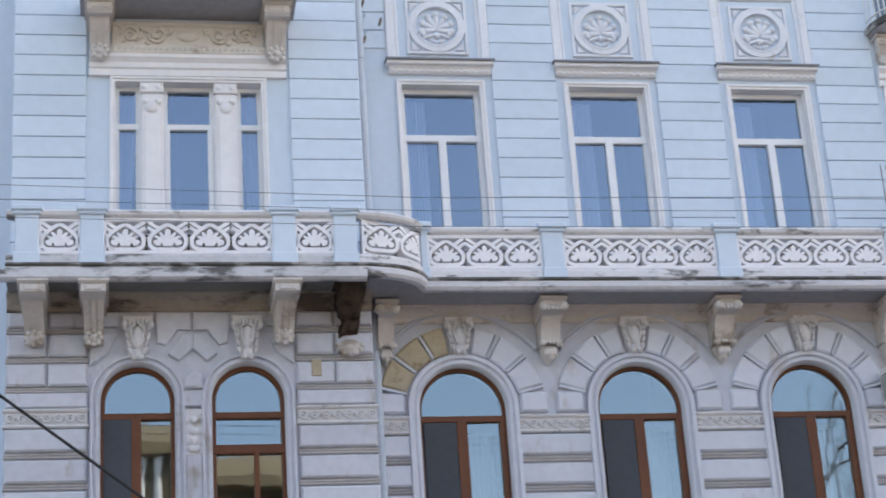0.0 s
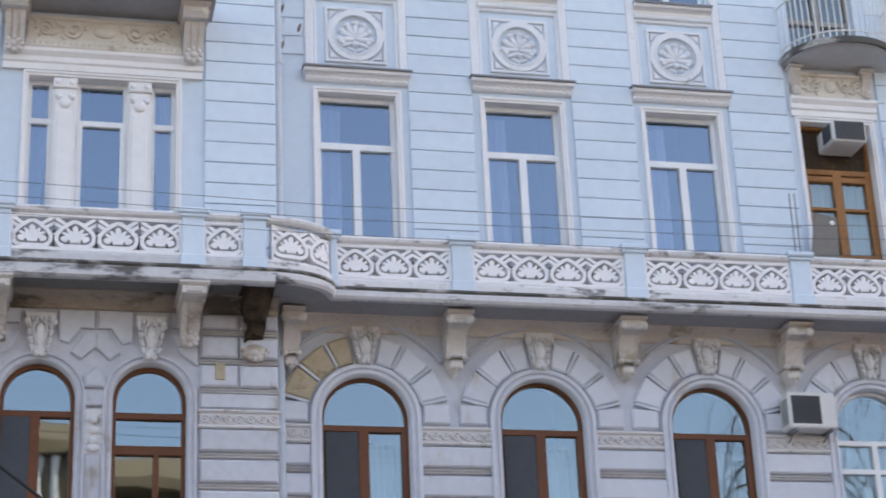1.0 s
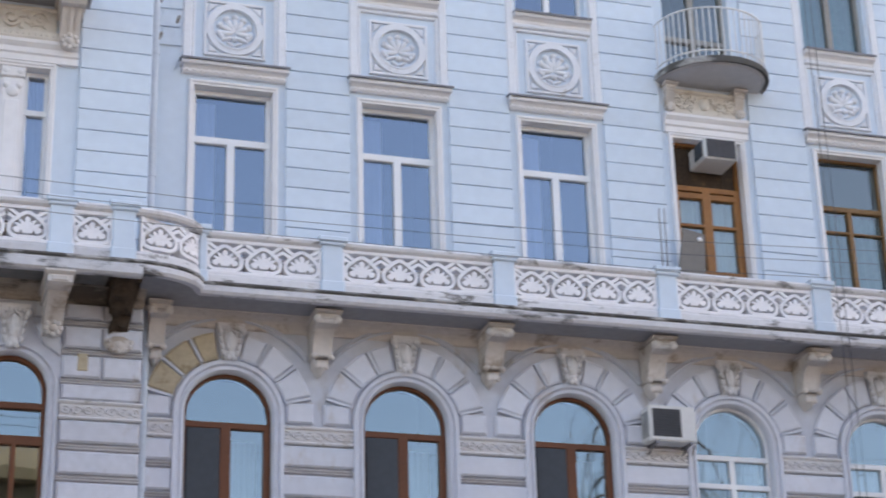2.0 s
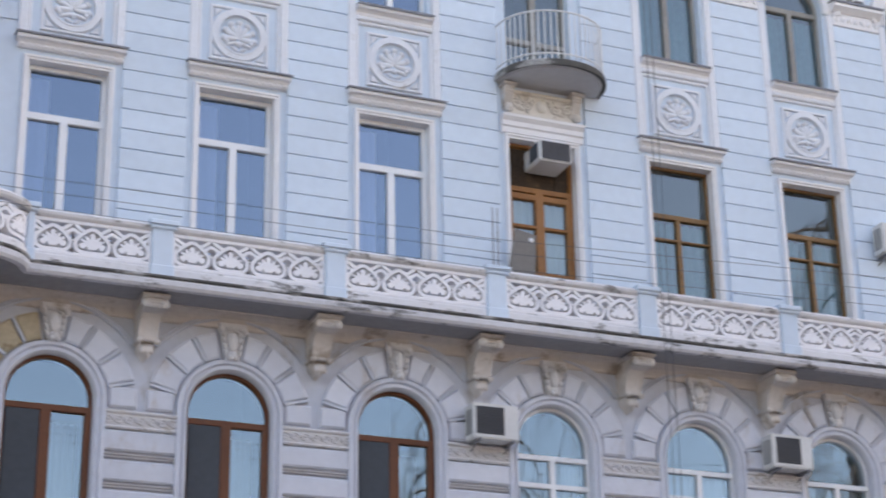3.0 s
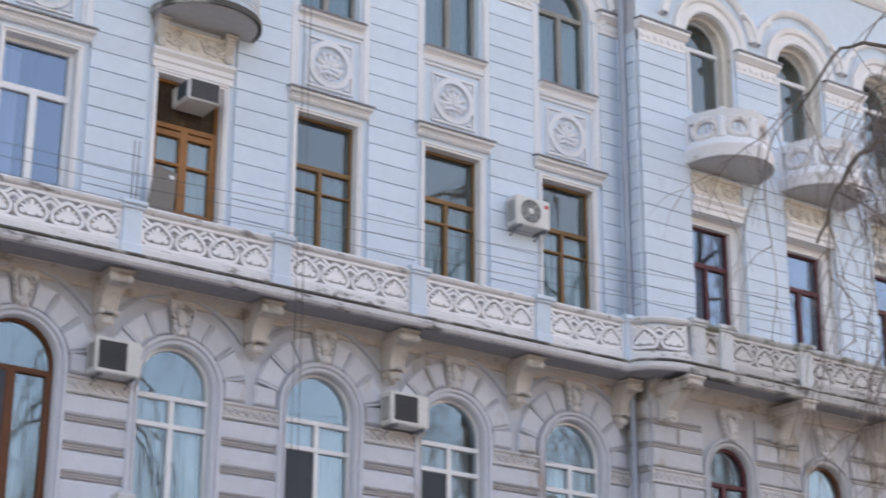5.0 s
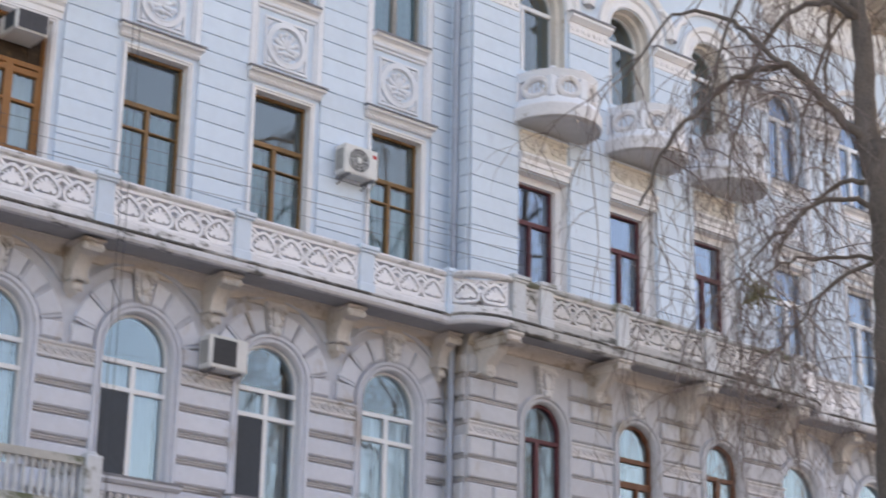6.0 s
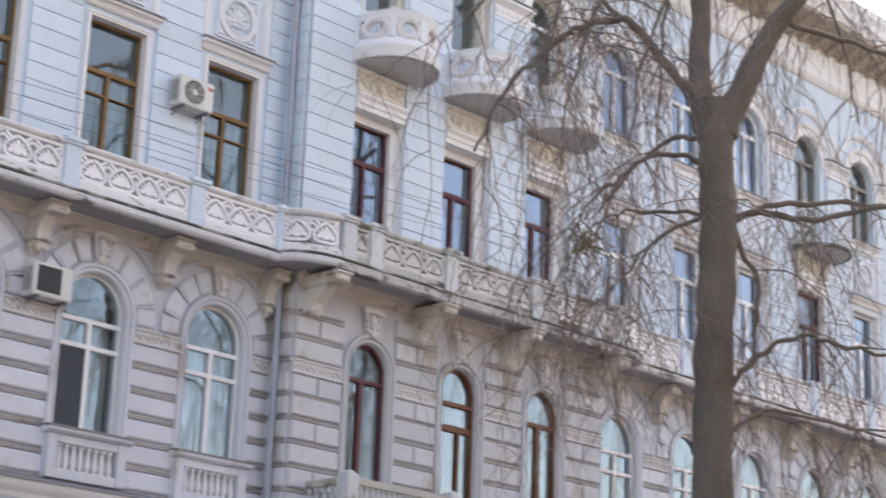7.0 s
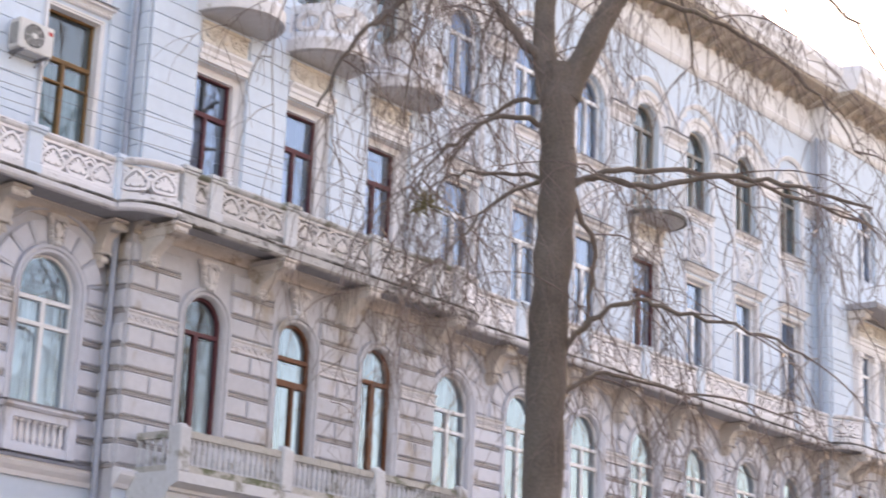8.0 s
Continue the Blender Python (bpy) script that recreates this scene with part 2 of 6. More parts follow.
def slab_stone(bm, a, c, yb, yf, ch):
    n = len(a)
    back = [bm.verts.new((p[0], yb, p[1])) for p in a]
    mid = [bm.verts.new((p[0], yf + ch, p[1])) for p in a]
    front = [bm.verts.new((p[0], yf, p[1])) for p in c]
    bm.faces.new(front)
    for i in range(n):
        j = (i + 1) % n
        bm.faces.new([back[i], back[j], mid[j], mid[i]])
        bm.faces.new([mid[i], mid[j], front[j], front[i]])


def shrink(pts, d):
    """A convex outline drawn in by d."""
    n, out = len(pts), []
    cx, cz = sum(p[0] for p in pts) / n, sum(p[1] for p in pts) / n
    for x, z in pts:
        r = math.hypot(x - cx, z - cz)
        out.append((x + (cx - x) * d * 1.4 / r, z + (cz - z) * d * 1.4 / r))
    return out


def bar(bm, x0, x1, prof):
    """A moulding along x: prof is the outline in (y, z)."""
    a = [bm.verts.new((x0, y, z)) for y, z in prof]
    b = [bm.verts.new((x1, y, z)) for y, z in prof]
    n = len(prof)
    for i in range(n):
        j = (i + 1) % n
        bm.faces.new([a[i], a[j], b[j], b[i]])
    bm.faces.new(a), bm.faces.new(b)


def tube(bm, pts, radii, sides=8, cap=True):
    """A round tube through points."""
    rings = []
    for i, p in enumerate(pts):
        p = Vector(p)
        d = (Vector(pts[min(i + 1, len(pts) - 1)]) - Vector(pts[max(i - 1, 0)])).normalized()
        u = d.cross(Vector((0.31, 0.87, 0.38))).normalized()
        w = d.cross(u)
        r = radii[i] if isinstance(radii, (list, tuple)) else radii
        rings.append([bm.verts.new(p + r * (math.cos(6.2832 * k / sides) * u + math.sin(6.2832 * k / sides) * w)) for k in range(sides)])
    for a, b in zip(rings, rings[1:]):
        for k in range(sides):
            bm.faces.new([a[k], a[(k + 1) % sides], b[(k + 1) % sides], b[k]])
    if cap:
        bm.faces.new(rings[0]), bm.faces.new(rings[-1])


def ribbon(bm, pts, w, y0, y1, closed=False):
    """A flat band of width w along points in (x, z), from depth y0 (back) to y1 (front)."""
    n, rows = len(pts), []
    for i in range(n):
        a, b = (pts[i - 1], pts[(i + 1) % n]) if closed else (pts[max(i - 1, 0)], pts[min(i + 1, n - 1)])
        dx, dz = b[0] - a[0], b[1] - a[1]
        l = math.hypot(dx, dz) or 1
        nx, nz = -dz / l * w / 2, dx / l * w / 2
        x, z = pts[i]
        rows.append([bm.verts.new(q) for q in ((x + nx, y0, z + nz), (x + nx * 0.8, y1, z + nz * 0.8), (x - nx * 0.8, y1, z - nz * 0.8), (x - nx, y0, z - nz))])
    for i in range(n if closed else n - 1):
        a, b = rows[i], rows[(i + 1) % n]
        for k in range(4):
            bm.faces.new([a[k], a[(k + 1) % 4], b[(k + 1) % 4], b[k]])
    if not closed:
        bm.faces.new(rows[0]), bm.faces.new(rows[-1])


def arc(cx, cz, r, a0, a1, n=14, rz=None):
    return [(cx + r * math.cos(radians(a0 + (a1 - a0) * i / n)), cz + (rz or r) * math.sin(radians(a0 + (a1 - a0) * i / n))) for i in range(n + 1)]


def lump(bm, x, y, z, rx, ry, rz, turn=0.0, seg=8):
    """A rounded swelling of carved stucco."""
    m = Matrix.Translation((x, y, z)) @ Matrix.Rotation(turn, 4, "Y") @ Matrix.Diagonal((rx, ry, rz, 1))
    bmesh.ops.create_uvsphere(bm, u_segments=seg, v_segments=max(4, seg // 2 + 1), radius=1, matrix=m)


def arch_path(half, zb, zs, n=18, cx=0.0):
    """Up one jamb, round the arch and down the other."""
    return [(cx + half, zb), (cx + half, zs)] + arc(cx, zs, half, 0, 180, n)[1:-1] + [(cx - half, zs), (cx - half, zb)]


def opening_wall(bm, x0, x1, z0, z1, y, depth, xc, half, zb, zs, arched, n=18):
    """A piece of wall front with one opening through it, and the opening's reveals."""
    top = [(xc + p[0], p[1]) for p in arch_path(half, zb, zs, n)] if arched else [(xc + half, zb), (xc + half, zs), (xc - half, zs), (xc - half, zb)]
    F = lambda pts: poly(bm, [(px, y, pz) for px, pz in pts])
    F([(x0, z0), (x1, z0), (x1, zb), (x0, zb)])
    F([(xc + half, zb), (x1, zb), (x1, zs), (xc + half, zs)])
    F([(x0, zb), (xc - half, zb), (xc - half, zs), (x0, zs)])
    crown = top[1:-1]
    m = len(crown)
    edge = [(x1 + (x0 - x1) * i / (m - 1), z1) for i in range(m)]
    F([crown[0], (x1, zs), edge[0]])
    F([crown[-1], edge[-1], (x0, zs)])
    for i in range(m - 1):
        F([crown[i], edge[i], edge[i + 1], crown[i + 1]])
    for a, b in zip(top, top[1:] + top[:1]):
        poly(bm, [(a[0], y, a[1]), (b[0], y, b[1]), (b[0], y + depth, b[1]), (a[0], y + depth, a[1])])


def sweep(bm, path, prof):
    """A moulding round an opening: path in (x, z), prof in (outward, y)."""
    rows = []
    n = len(path)
    for i in range(n):
        a, b = path[max(i - 1, 0)], path[min(i + 1, n - 1)]
        dx, dz = b[0] - a[0], b[1] - a[1]
        l = math.hypot(dx, dz)
        nx, nz = dz / l, -dx / l
        rows.append([bm.verts.new((path[i][0] + nx * o, y, path[i][1] + nz * o)) for o, y in prof])
    for a, b in zip(rows, rows[1:]):
        for k in range(len(prof) - 1):
            bm.faces.new([a[k], a[k + 1], b[k + 1], b[k]])



# ---- the building: plan in metres ----
BAY, RIS = 2.6, 0.58                 # bay width; how far the pavilions stand forward
WING = 9.12                          # half length of a wing of seven bays
FAR = 26.95                          # middle of the far wing
Z_BAND, Z_SLAB, Z_TOP3, Z_SILL4, Z_EAVE = 6.35, 10.86, 14.54, 16.42, 20.5
ARCH_H, ARCH_ZB, ARCH_ZS = 0.63, 7.30, 9.40     # arched windows: half width, sill, springing
ARCH_Y = -0.085                                 # arched windows stand this far forward in their reveals
WIN_H, WIN_ZB = 0.605, 11.35
TOP_H, TOP_ZS = 0.60, 18.15

building = thing("apartment_building", "long four-storey pale blue and lilac stucco apartment building", "building")


def wall_front(x0, x1, y, bays, arch_half, win_half, top_half, head=Z_TOP3, top_deep=0.34, low=None, door=None):
    """A stretch of front: ground storey, arched storey, main storey and arched top storey, bay by bay."""
    bm = bmesh.new()
    edges = [x0] + [(a + b) / 2 for a, b in zip(bays, bays[1:])] + [x1]
    for xc, a, b in zip(bays, edges, edges[1:]):
        opening_wall(bm, a, b, 0.0, Z_BAND, y, 0.4, xc, 0.6, 1.0, 4.2, False)
        opening_wall(bm, a, b, Z_BAND, Z_SLAB + 0.2, y, 0.34, xc, arch_half, ARCH_ZB, ARCH_ZS, True)
        sill = 15.58 if xc == door else Z_SILL4
        opening_wall(bm, a, b, Z_SLAB + 0.2, sill, y, 0.34, xc, win_half, 11.1 if xc == door else WIN_ZB, head, False)
        opening_wall(bm, a, b, sill, Z_EAVE, y, top_deep, xc, top_half, sill + 0.08, TOP_ZS, True)
    for x in (x0, x1):                # returns
        poly(bm, [(x, y, 0), (x, y + 1.2, 0), (x, y + 1.2, Z_EAVE), (x, y, Z_EAVE)])
    me = done(bm, "wall", BLUE)
    me.materials.append(low or LILAC)
    for f in me.polygons:
        f.material_index = 1 if Z_BAND < f.center.z < Z_SLAB + 0.2 else 0
    return me


# shared pieces ---------------------------------------------------------
def m_course(w, h, proud=0.055):
    bm = bmesh.new()
    block(bm, -w / 2, w / 2, 0, h, 0.02, -proud, 0.008)
    return done(bm, "block", BLUE_BLOCK)


def m_low_course(w, h, proud=0.075, material=None):
    bm = bmesh.new()
    block(bm, -w / 2, w / 2, 0, h, 0.02, -proud, 0.028)
    return done(bm, "block", material or LILAC_BLOCK)


def m_joint(w):
    """The double-rolled joint that runs between two courses."""
    bm = bmesh.new()
    bar(bm, -w / 2, w / 2, [(0.02, 0), (-0.028, 0.004), (-0.045, 0.02), (-0.028, 0.038), (-0.045, 0.056), (-0.028, 0.074), (0.02, 0.08)])
    return done(bm, "joint_moulding", JOINT)


def m_voussoir(a0, a1, r0, r1, material):
    pts = arc(0, 0, r0, a0, a1, 3) + arc(0, 0, r1, a1, a0, 3)
    bm = bmesh.new()
    slab_stone(bm, pts, shrink(pts, 0.025), 0.02, -0.075, 0.02)
    return done(bm, "voussoir", material)


def m_voussoir_joint(a, r0, r1):
    bm = bmesh.new()
    c, s = math.cos(radians(a)), math.sin(radians(a))
    ribbon(bm, [(r0 * c, r0 * s), (r1 * c, r1 * s)], 0.045, 0.02, -0.088)
    return done(bm, "joint_moulding", LILAC)


def m_archivolt(half, zb, zs, w=0.16):
    bm = bmesh.new()
    prof = [(-0.005, 0.05), (-0.005, -0.04), (0.03, -0.085), (0.055, -0.085), (0.06, -0.06), (0.085, -0.06), (0.105, -0.11), (w, -0.11), (w + 0.01, 0.02)]
    sweep(bm, arch_path(half, zb, zs, 22), prof)
    return done(bm, "archivolt", LILAC_BLOCK, True)


def m_hood_ring():
    bm = bmesh.new()
    sweep(bm, arc(0, 0, 1.40, 38, 142, 24), [(0, 0.02), (0, -0.07), (0.02, -0.09), (0.04, -0.07), (0.05, -0.05), (0.065, -0.07), (0.085, -0.05), (0.09, 0.02)])
    return done(bm, "hood_moulding", LILAC, True)


def m_keystone():
    """A tapering keystone under a capital-like crest, its front a plain boss between curls."""
    bm = bmesh.new()
    a = [(-0.12, 0.0), (0.12, 0.0), (0.19, 0.5), (-0.19, 0.5)]
    slab_stone(bm, a, shrink(a, 0.03), 0.02, -0.11, 0.03)
    a = [(-0.23, 0.47), (0.23, 0.47), (0.25, 0.56), (-0.25, 0.56)]
    slab_stone(bm, a, shrink(a, 0.012), 0.02, -0.15, 0.02)
    lump(bm, 0, -0.12, 0.26, 0.10, 0.075, 0.17, seg=12)
    lump(bm, 0, -0.13, 0.06, 0.09, 0.06, 0.075)
    for s in (-1, 1):
        for k in range(4):
            lump(bm, s * (0.125 + 0.017 * k), -0.10, 0.10 + 0.10 * k, 0.042, 0.06, 0.062, s * 0.5, 7)
        lump(bm, s * 0.205, -0.14, 0.44, 0.06, 0.06, 0.06)
        ribbon(bm, [(s * 0.03, 0.44), (s * 0.09, 0.40), (s * 0.10, 0.30), (s * 0.05, 0.16)], 0.03, -0.12, -0.185)
        lump(bm, s * 0.05, -0.15, 0.02, 0.045, 0.045, 0.05)
    for k in range(5):
        lump(bm, -0.13 + 0.065 * k, -0.145, 0.475, 0.034, 0.045, 0.045, 0, 6)
    return done(bm, "keystone", CARVED, True)


def m_impost(w):
    bm = bmesh.new()
    block(bm, -w / 2, w / 2, 0.05, 0.22, 0.02, -0.06, 0.008)
    bar(bm, -w / 2 - 0.02, w / 2 + 0.02, [(0.02, 0.215), (-0.085, 0.215), (-0.105, 0.24), (-0.085, 0.262), (0.02, 0.262)])
    bar(bm, -w / 2 - 0.015, w / 2 + 0.015, [(0.02, 0.0), (-0.07, 0.0), (-0.09, 0.02), (-0.07, 0.048), (0.02, 0.052)])
    n = max(3, round(w / 0.16))
    for i in range(n):
        x = -w / 2 + w * (i + 0.5) / n
        ribbon(bm, arc(x, 0.133, 0.052, 0, 360, 10)[:-1], 0.026, -0.05, -0.09, True)
        lump(bm, x, -0.06, 0.133, 0.02, 0.035, 0.02, seg=6)
        if i:
            lump(bm, x - w / n / 2, -0.06, 0.133, 0.014, 0.03, 0.045, seg=6)
    return done(bm, "impost_band", CARVED, True)


def m_corbel(w, top, bottom, out):
    """A console: capped head with volutes and beads, a plain narrower shaft, and a beaded leaf drop."""
    bm = bmesh.new()
    h = top - bottom
    bar(bm, -w / 2 - 0.03, w / 2 + 0.03, [(0.02, h), (-out, h), (-out - 0.01, h * 0.965), (-out + 0.03, h * 0.93), (0.02, h * 0.93)])
    bar(bm, -w * 0.46, w * 0.46, [(0.02, h * 0.93), (-out + 0.06, h * 0.93), (-out + 0.03, h * 0.84), (-out + 0.08, h * 0.75), (-out * 0.62, h * 0.71), (0.02, h * 0.70)])
    shaft = [(0.02, h * 0.72), (-out * 0.66, h * 0.72), (-out * 0.50, h * 0.58), (-out * 0.42, h * 0.42), (-out * 0.40, h * 0.28), (0.02, h * 0.24)]
    bar(bm, -w * 0.36, w * 0.36, shaft)
    for s in (-1, 1):
        bar(bm, s * w * 0.36 - 0.018, s * w * 0.36 + 0.018, [(y - (0.016 if y < 0 else 0), z) for y, z in shaft])
        lump(bm, s * w * 0.42, -out + 0.06, h * 0.82, 0.075, 0.075, 0.075, 0, 10)
        lump(bm, s * w * 0.36, -out * 0.42, h * 0.25, 0.055, 0.06, 0.05)
    for k in range(4):
        lump(bm, w * (-0.27 + 0.18 * k), -out + 0.03, h * 0.765, 0.03, 0.04, 0.035, 0, 6)
        lump(bm, w * (-0.24 + 0.16 * k), -out * 0.44, h * 0.26, 0.028, 0.04, 0.03, 0, 6)
    a = [(-w * 0.34, h * 0.24), (w * 0.34, h * 0.24), (w * 0.30, h * 0.10), (0, -h * 0.06), (-w * 0.30, h * 0.10)]
    slab_stone(bm, a, shrink(a, 0.02), 0.02, -out * 0.34, 0.03)
    for s in (-1, 0, 1):
        lump(bm, s * w * 0.17, -out * 0.34, h * 0.11, 0.045, 0.04, 0.075, -s * 0.35)
    return done(bm, "corbel", CREAM, True)


def m_box_corbel(w, top, bottom, out):
    """A bracket with a square panelled head over a fluted, tapering body and a round drop."""
    bm = bmesh.new()
    h = top - bottom
    bar(bm, -w / 2, w / 2, [(0.02, h), (-out, h), (-out, h * 0.76), (-out * 0.92, h * 0.70), (0.02, h * 0.70)])
    bar(bm, -w / 2 - 0.035, w / 2 + 0.035, [(0.02, h), (-out - 0.05, h), (-out - 0.05, h * 0.96), (-out - 0.01, h * 0.91), (0.02, h * 0.91)])
    block(bm, -w * 0.34, w * 0.34, h * 0.775, h * 0.885, -out + 0.02, -out - 0.02, 0.012)
    prof = [(0.02, h * 0.70), (-out * 0.72, h * 0.70), (-out * 0.60, h * 0.54), (-out * 0.40, h * 0.38), (-out * 0.28, h * 0.22), (-out * 0.24, h * 0.10), (0.02, h * 0.04)]
    bar(bm, -w * 0.40, w * 0.40, prof)
    for s in (-0.27, 0, 0.27):
        bar(bm, s * w - 0.032, s * w + 0.032, [(y - 0.022, z) for y, z in prof[1:-1]] + [(0.0, h * 0.12), (0.0, h * 0.68)])
    lump(bm, 0, -out * 0.25, h * 0.12, w * 0.40, 0.09, w * 0.36, 0, 14)
    for k in range(8):
        lump(bm, w * 0.30 * math.cos(k * 0.785), -out * 0.25 - 0.07, h * 0.12 + w * 0.27 * math.sin(k * 0.785), 0.04, 0.04, 0.04, 0, 6)
    lump(bm, 0, -out * 0.25 - 0.08, h * 0.12, 0.055, 0.04, 0.055)
    return done(bm, "corbel", CREAM, True)


def m_surround(half, zb, zt):
    """A slim stepped moulding with its white reveal, mitred round the head of a window."""
    bm = bmesh.new()
    rows = []
    for o, y in ((-0.004, 0.12), (-0.004, -0.03), (0.004, -0.04), (0.03, -0.04), (0.034, -0.055), (0.042, -0.062), (0.07, -0.062), (0.078, -0.052), (0.078, 0.02)):
        rows.append([bm.verts.new(q) for q in ((half + o, y, zb), (half + o, y, zt + o), (-half - o, y, zt + o), (-half - o, y, zb))])
    for a, b in zip(rows, rows[1:]):
        for k in range(3):
            bm.faces.new([a[k], a[k + 1], b[k + 1], b[k]])
    return done(bm, "window_surround", WHITE)


def m_niche(half, inner, zb, zt, depth):
    """The plastered lining of a deep window niche."""
    bm = bmesh.new()
    rows = []
    for o, y in ((-0.004, 0.004), (-0.004, depth), (inner - half, depth), (inner - half, depth + 0.14)):
        rows.append([bm.verts.new(q) for q in ((half + o, y, zb), (half + o, y, zt + o), (-half - o, y, zt + o), (-half - o, y, zb))])
    for a, b in zip(rows, rows[1:]):
        for k in range(3):
            bm.faces.new([a[k], a[k + 1], b[k + 1], b[k]])
    return done(bm, "window_niche", WHITE)


def m_hood(half):
    bm = bmesh.new()
    bar(bm, -half + 0.03, half - 0.03, [(0.02, 0.09), (-0.07, 0.09), (-0.09, 0.12), (-0.09, 0.17), (-0.13, 0.22), (-0.17, 0.235), (0.02, 0.24)])
    bar(bm, -half, half, [(0.02, 0.24), (-0.18, 0.24), (-0.20, 0.285), (-0.18, 0.33), (0.02, 0.345)])
    n = 14
    for i in range(n):
        x = -half + 0.09 + (2 * half - 0.18) * i / (n - 1)
        box(bm, x - 0.025, x + 0.025, -0.115, -0.06, 0.125, 0.17)
    return done(bm, "window_hood", WHITE)


def m_flash(half, out):
    bm = bmesh.new()
    bar(bm, -half - 0.02, half + 0.02, [(0.02, 0.02), (-out, 0.0), (-out - 0.008, -0.03), (-out - 0.022, -0.03), (-out - 0.02, 0.012), (0.02, 0.035)])
    return done(bm, "flashing", FLASH)


def m_medallion():
    """A square relief of a broad ring round a seven-lobed shell, in a tall moulded frame."""
    bm = bmesh.new()
    cz, q = 0.565, 0.475
    for s in (-1, 1):
        block(bm, min(s * 0.66, s * 0.80), max(s * 0.66, s * 0.80), 0, 3.08, 0.02, -0.07, 0.02)
        block(bm, min(s * 0.61, s * 0.66), max(s * 0.61, s * 0.66), 0, 1.22, 0.02, -0.045, 0.015)
        block(bm, min(s * 0.43, s * q), max(s * 0.43, s * q), cz - q, cz + q, 0.02, -0.05, 0.008)
    block(bm, -0.66, 0.66, 1.22, 1.30, 0.02, -0.08, 0.02), block(bm, -0.61, 0.61, 1.16, 1.22, 0.02, -0.045, 0.015)
    block(bm, -0.43, 0.43, cz - q, cz - 0.43, 0.02, -0.05, 0.008), block(bm, -0.43, 0.43, cz + 0.43, cz + q, 0.02, -0.05, 0.008)
    ribbon(bm, arc(0, cz, 0.395, 0, 360, 36)[:-1], 0.115, 0.02, -0.065, True)
    ribbon(bm, arc(0, cz, 0.345, 0, 360, 30)[:-1], 0.03, 0.02, -0.078, True)
    for i in range(7):
        a = radians(-6 + 192 * i / 6)
        lump(bm, 0.15 * math.cos(a), -0.012, cz - 0.05 + 0.16 * math.sin(a), 0.15, 0.045, 0.045, -a, 10)
        lump(bm, 0.245 * math.cos(a), -0.022, cz - 0.05 + 0.265 * math.sin(a), 0.052, 0.05, 0.056, -a)
    for s in (-1, 1):
        lump(bm, s * 0.11, -0.015, cz - 0.16, 0.12, 0.05, 0.035, s * 0.35)
        lump(bm, s * 0.20, -0.02, cz - 0.13, 0.045, 0.05, 0.045)
        lump(bm, s * 0.07, -0.015, cz - 0.245, 0.075, 0.045, 0.03, -s * 0.5)
    lump(bm, 0, -0.03, cz - 0.16, 0.05, 0.055, 0.05)
    for sx in (-1, 1):
        for sz in (-1, 1):
            a = [(sx * 0.405, cz + sz * 0.27), (sx * 0.405, cz + sz * 0.405), (sx * 0.27, cz + sz * 0.405), (sx * 0.335, cz + sz * 0.335)]
            slab_stone(bm, a, shrink(a, 0.012), 0.02, -0.045, 0.01)
    return done(bm, "medallion_panel", MEDAL, True)


def m_sill(half):
    bm = bmesh.new()
    bar(bm, -half, half, [(0.02, -0.14), (-0.05, -0.14), (-0.06, -0.09), (-0.10, -0.06), (-0.15, -0.05), (-0.17, -0.02), (-0.16, 0.02), (0.30, 0.03), (0.30, -0.1)])
    return done(bm, "window_sill", WHITE)


def m_pier_cap(w):
    bm = bmesh.new()
    block(bm, -w / 2, w / 2, 0.0, 0.26, 0.02, -0.07, 0.01)
    for i in range(7):
        x = -w / 2 + w * (i + 0.5) / 7
        lump(bm, x, -0.07, 0.13, 0.05, 0.035, 0.07, 0.5 if i % 2 else -0.5, 6)
    bar(bm, -w / 2 - 0.03, w / 2 + 0.03, [(0.02, 0.26), (-0.09, 0.26), (-0.16, 0.32), (-0.20, 0.34), (-0.20, 0.40), (-0.15, 0.43), (0.02, 0.43)])
    return done(bm, "pier_cap", WHITE, True)


def m_top_hood():
    """The top storey's deep arch: a stepped band, a wide outer label, and leaf curls where two labels meet."""
    bm = bmesh.new()
    sweep(bm, arc(0, 0, TOP_H + 0.02, -6, 186, 24), [(0, 0.03), (0, -0.05), (0.05, -0.06), (0.07, -0.03), (0.20, -0.03), (0.23, -0.09), (0.33, -0.12), (0.34, 0.02)])
    sweep(bm, arc(0, 0.12, 1.10, 8, 172, 28), [(0, 0.02), (0, -0.07), (0.05, -0.12), (0.10, -0.14), (0.13, -0.10), (0.13, 0.02)])
    for s in (-1, 1):
        ribbon(bm, [(s * 1.27, 0.26), (s * 1.20, 0.50), (s * 1.08, 0.70), (s * 0.92, 0.80)], 0.11, 0.02, -0.17)
        lump(bm, s * 0.91, -0.10, 0.80, 0.10, 0.09, 0.07, s * 0.4)
    return done(bm, "arch_moulding", WHITE, True)


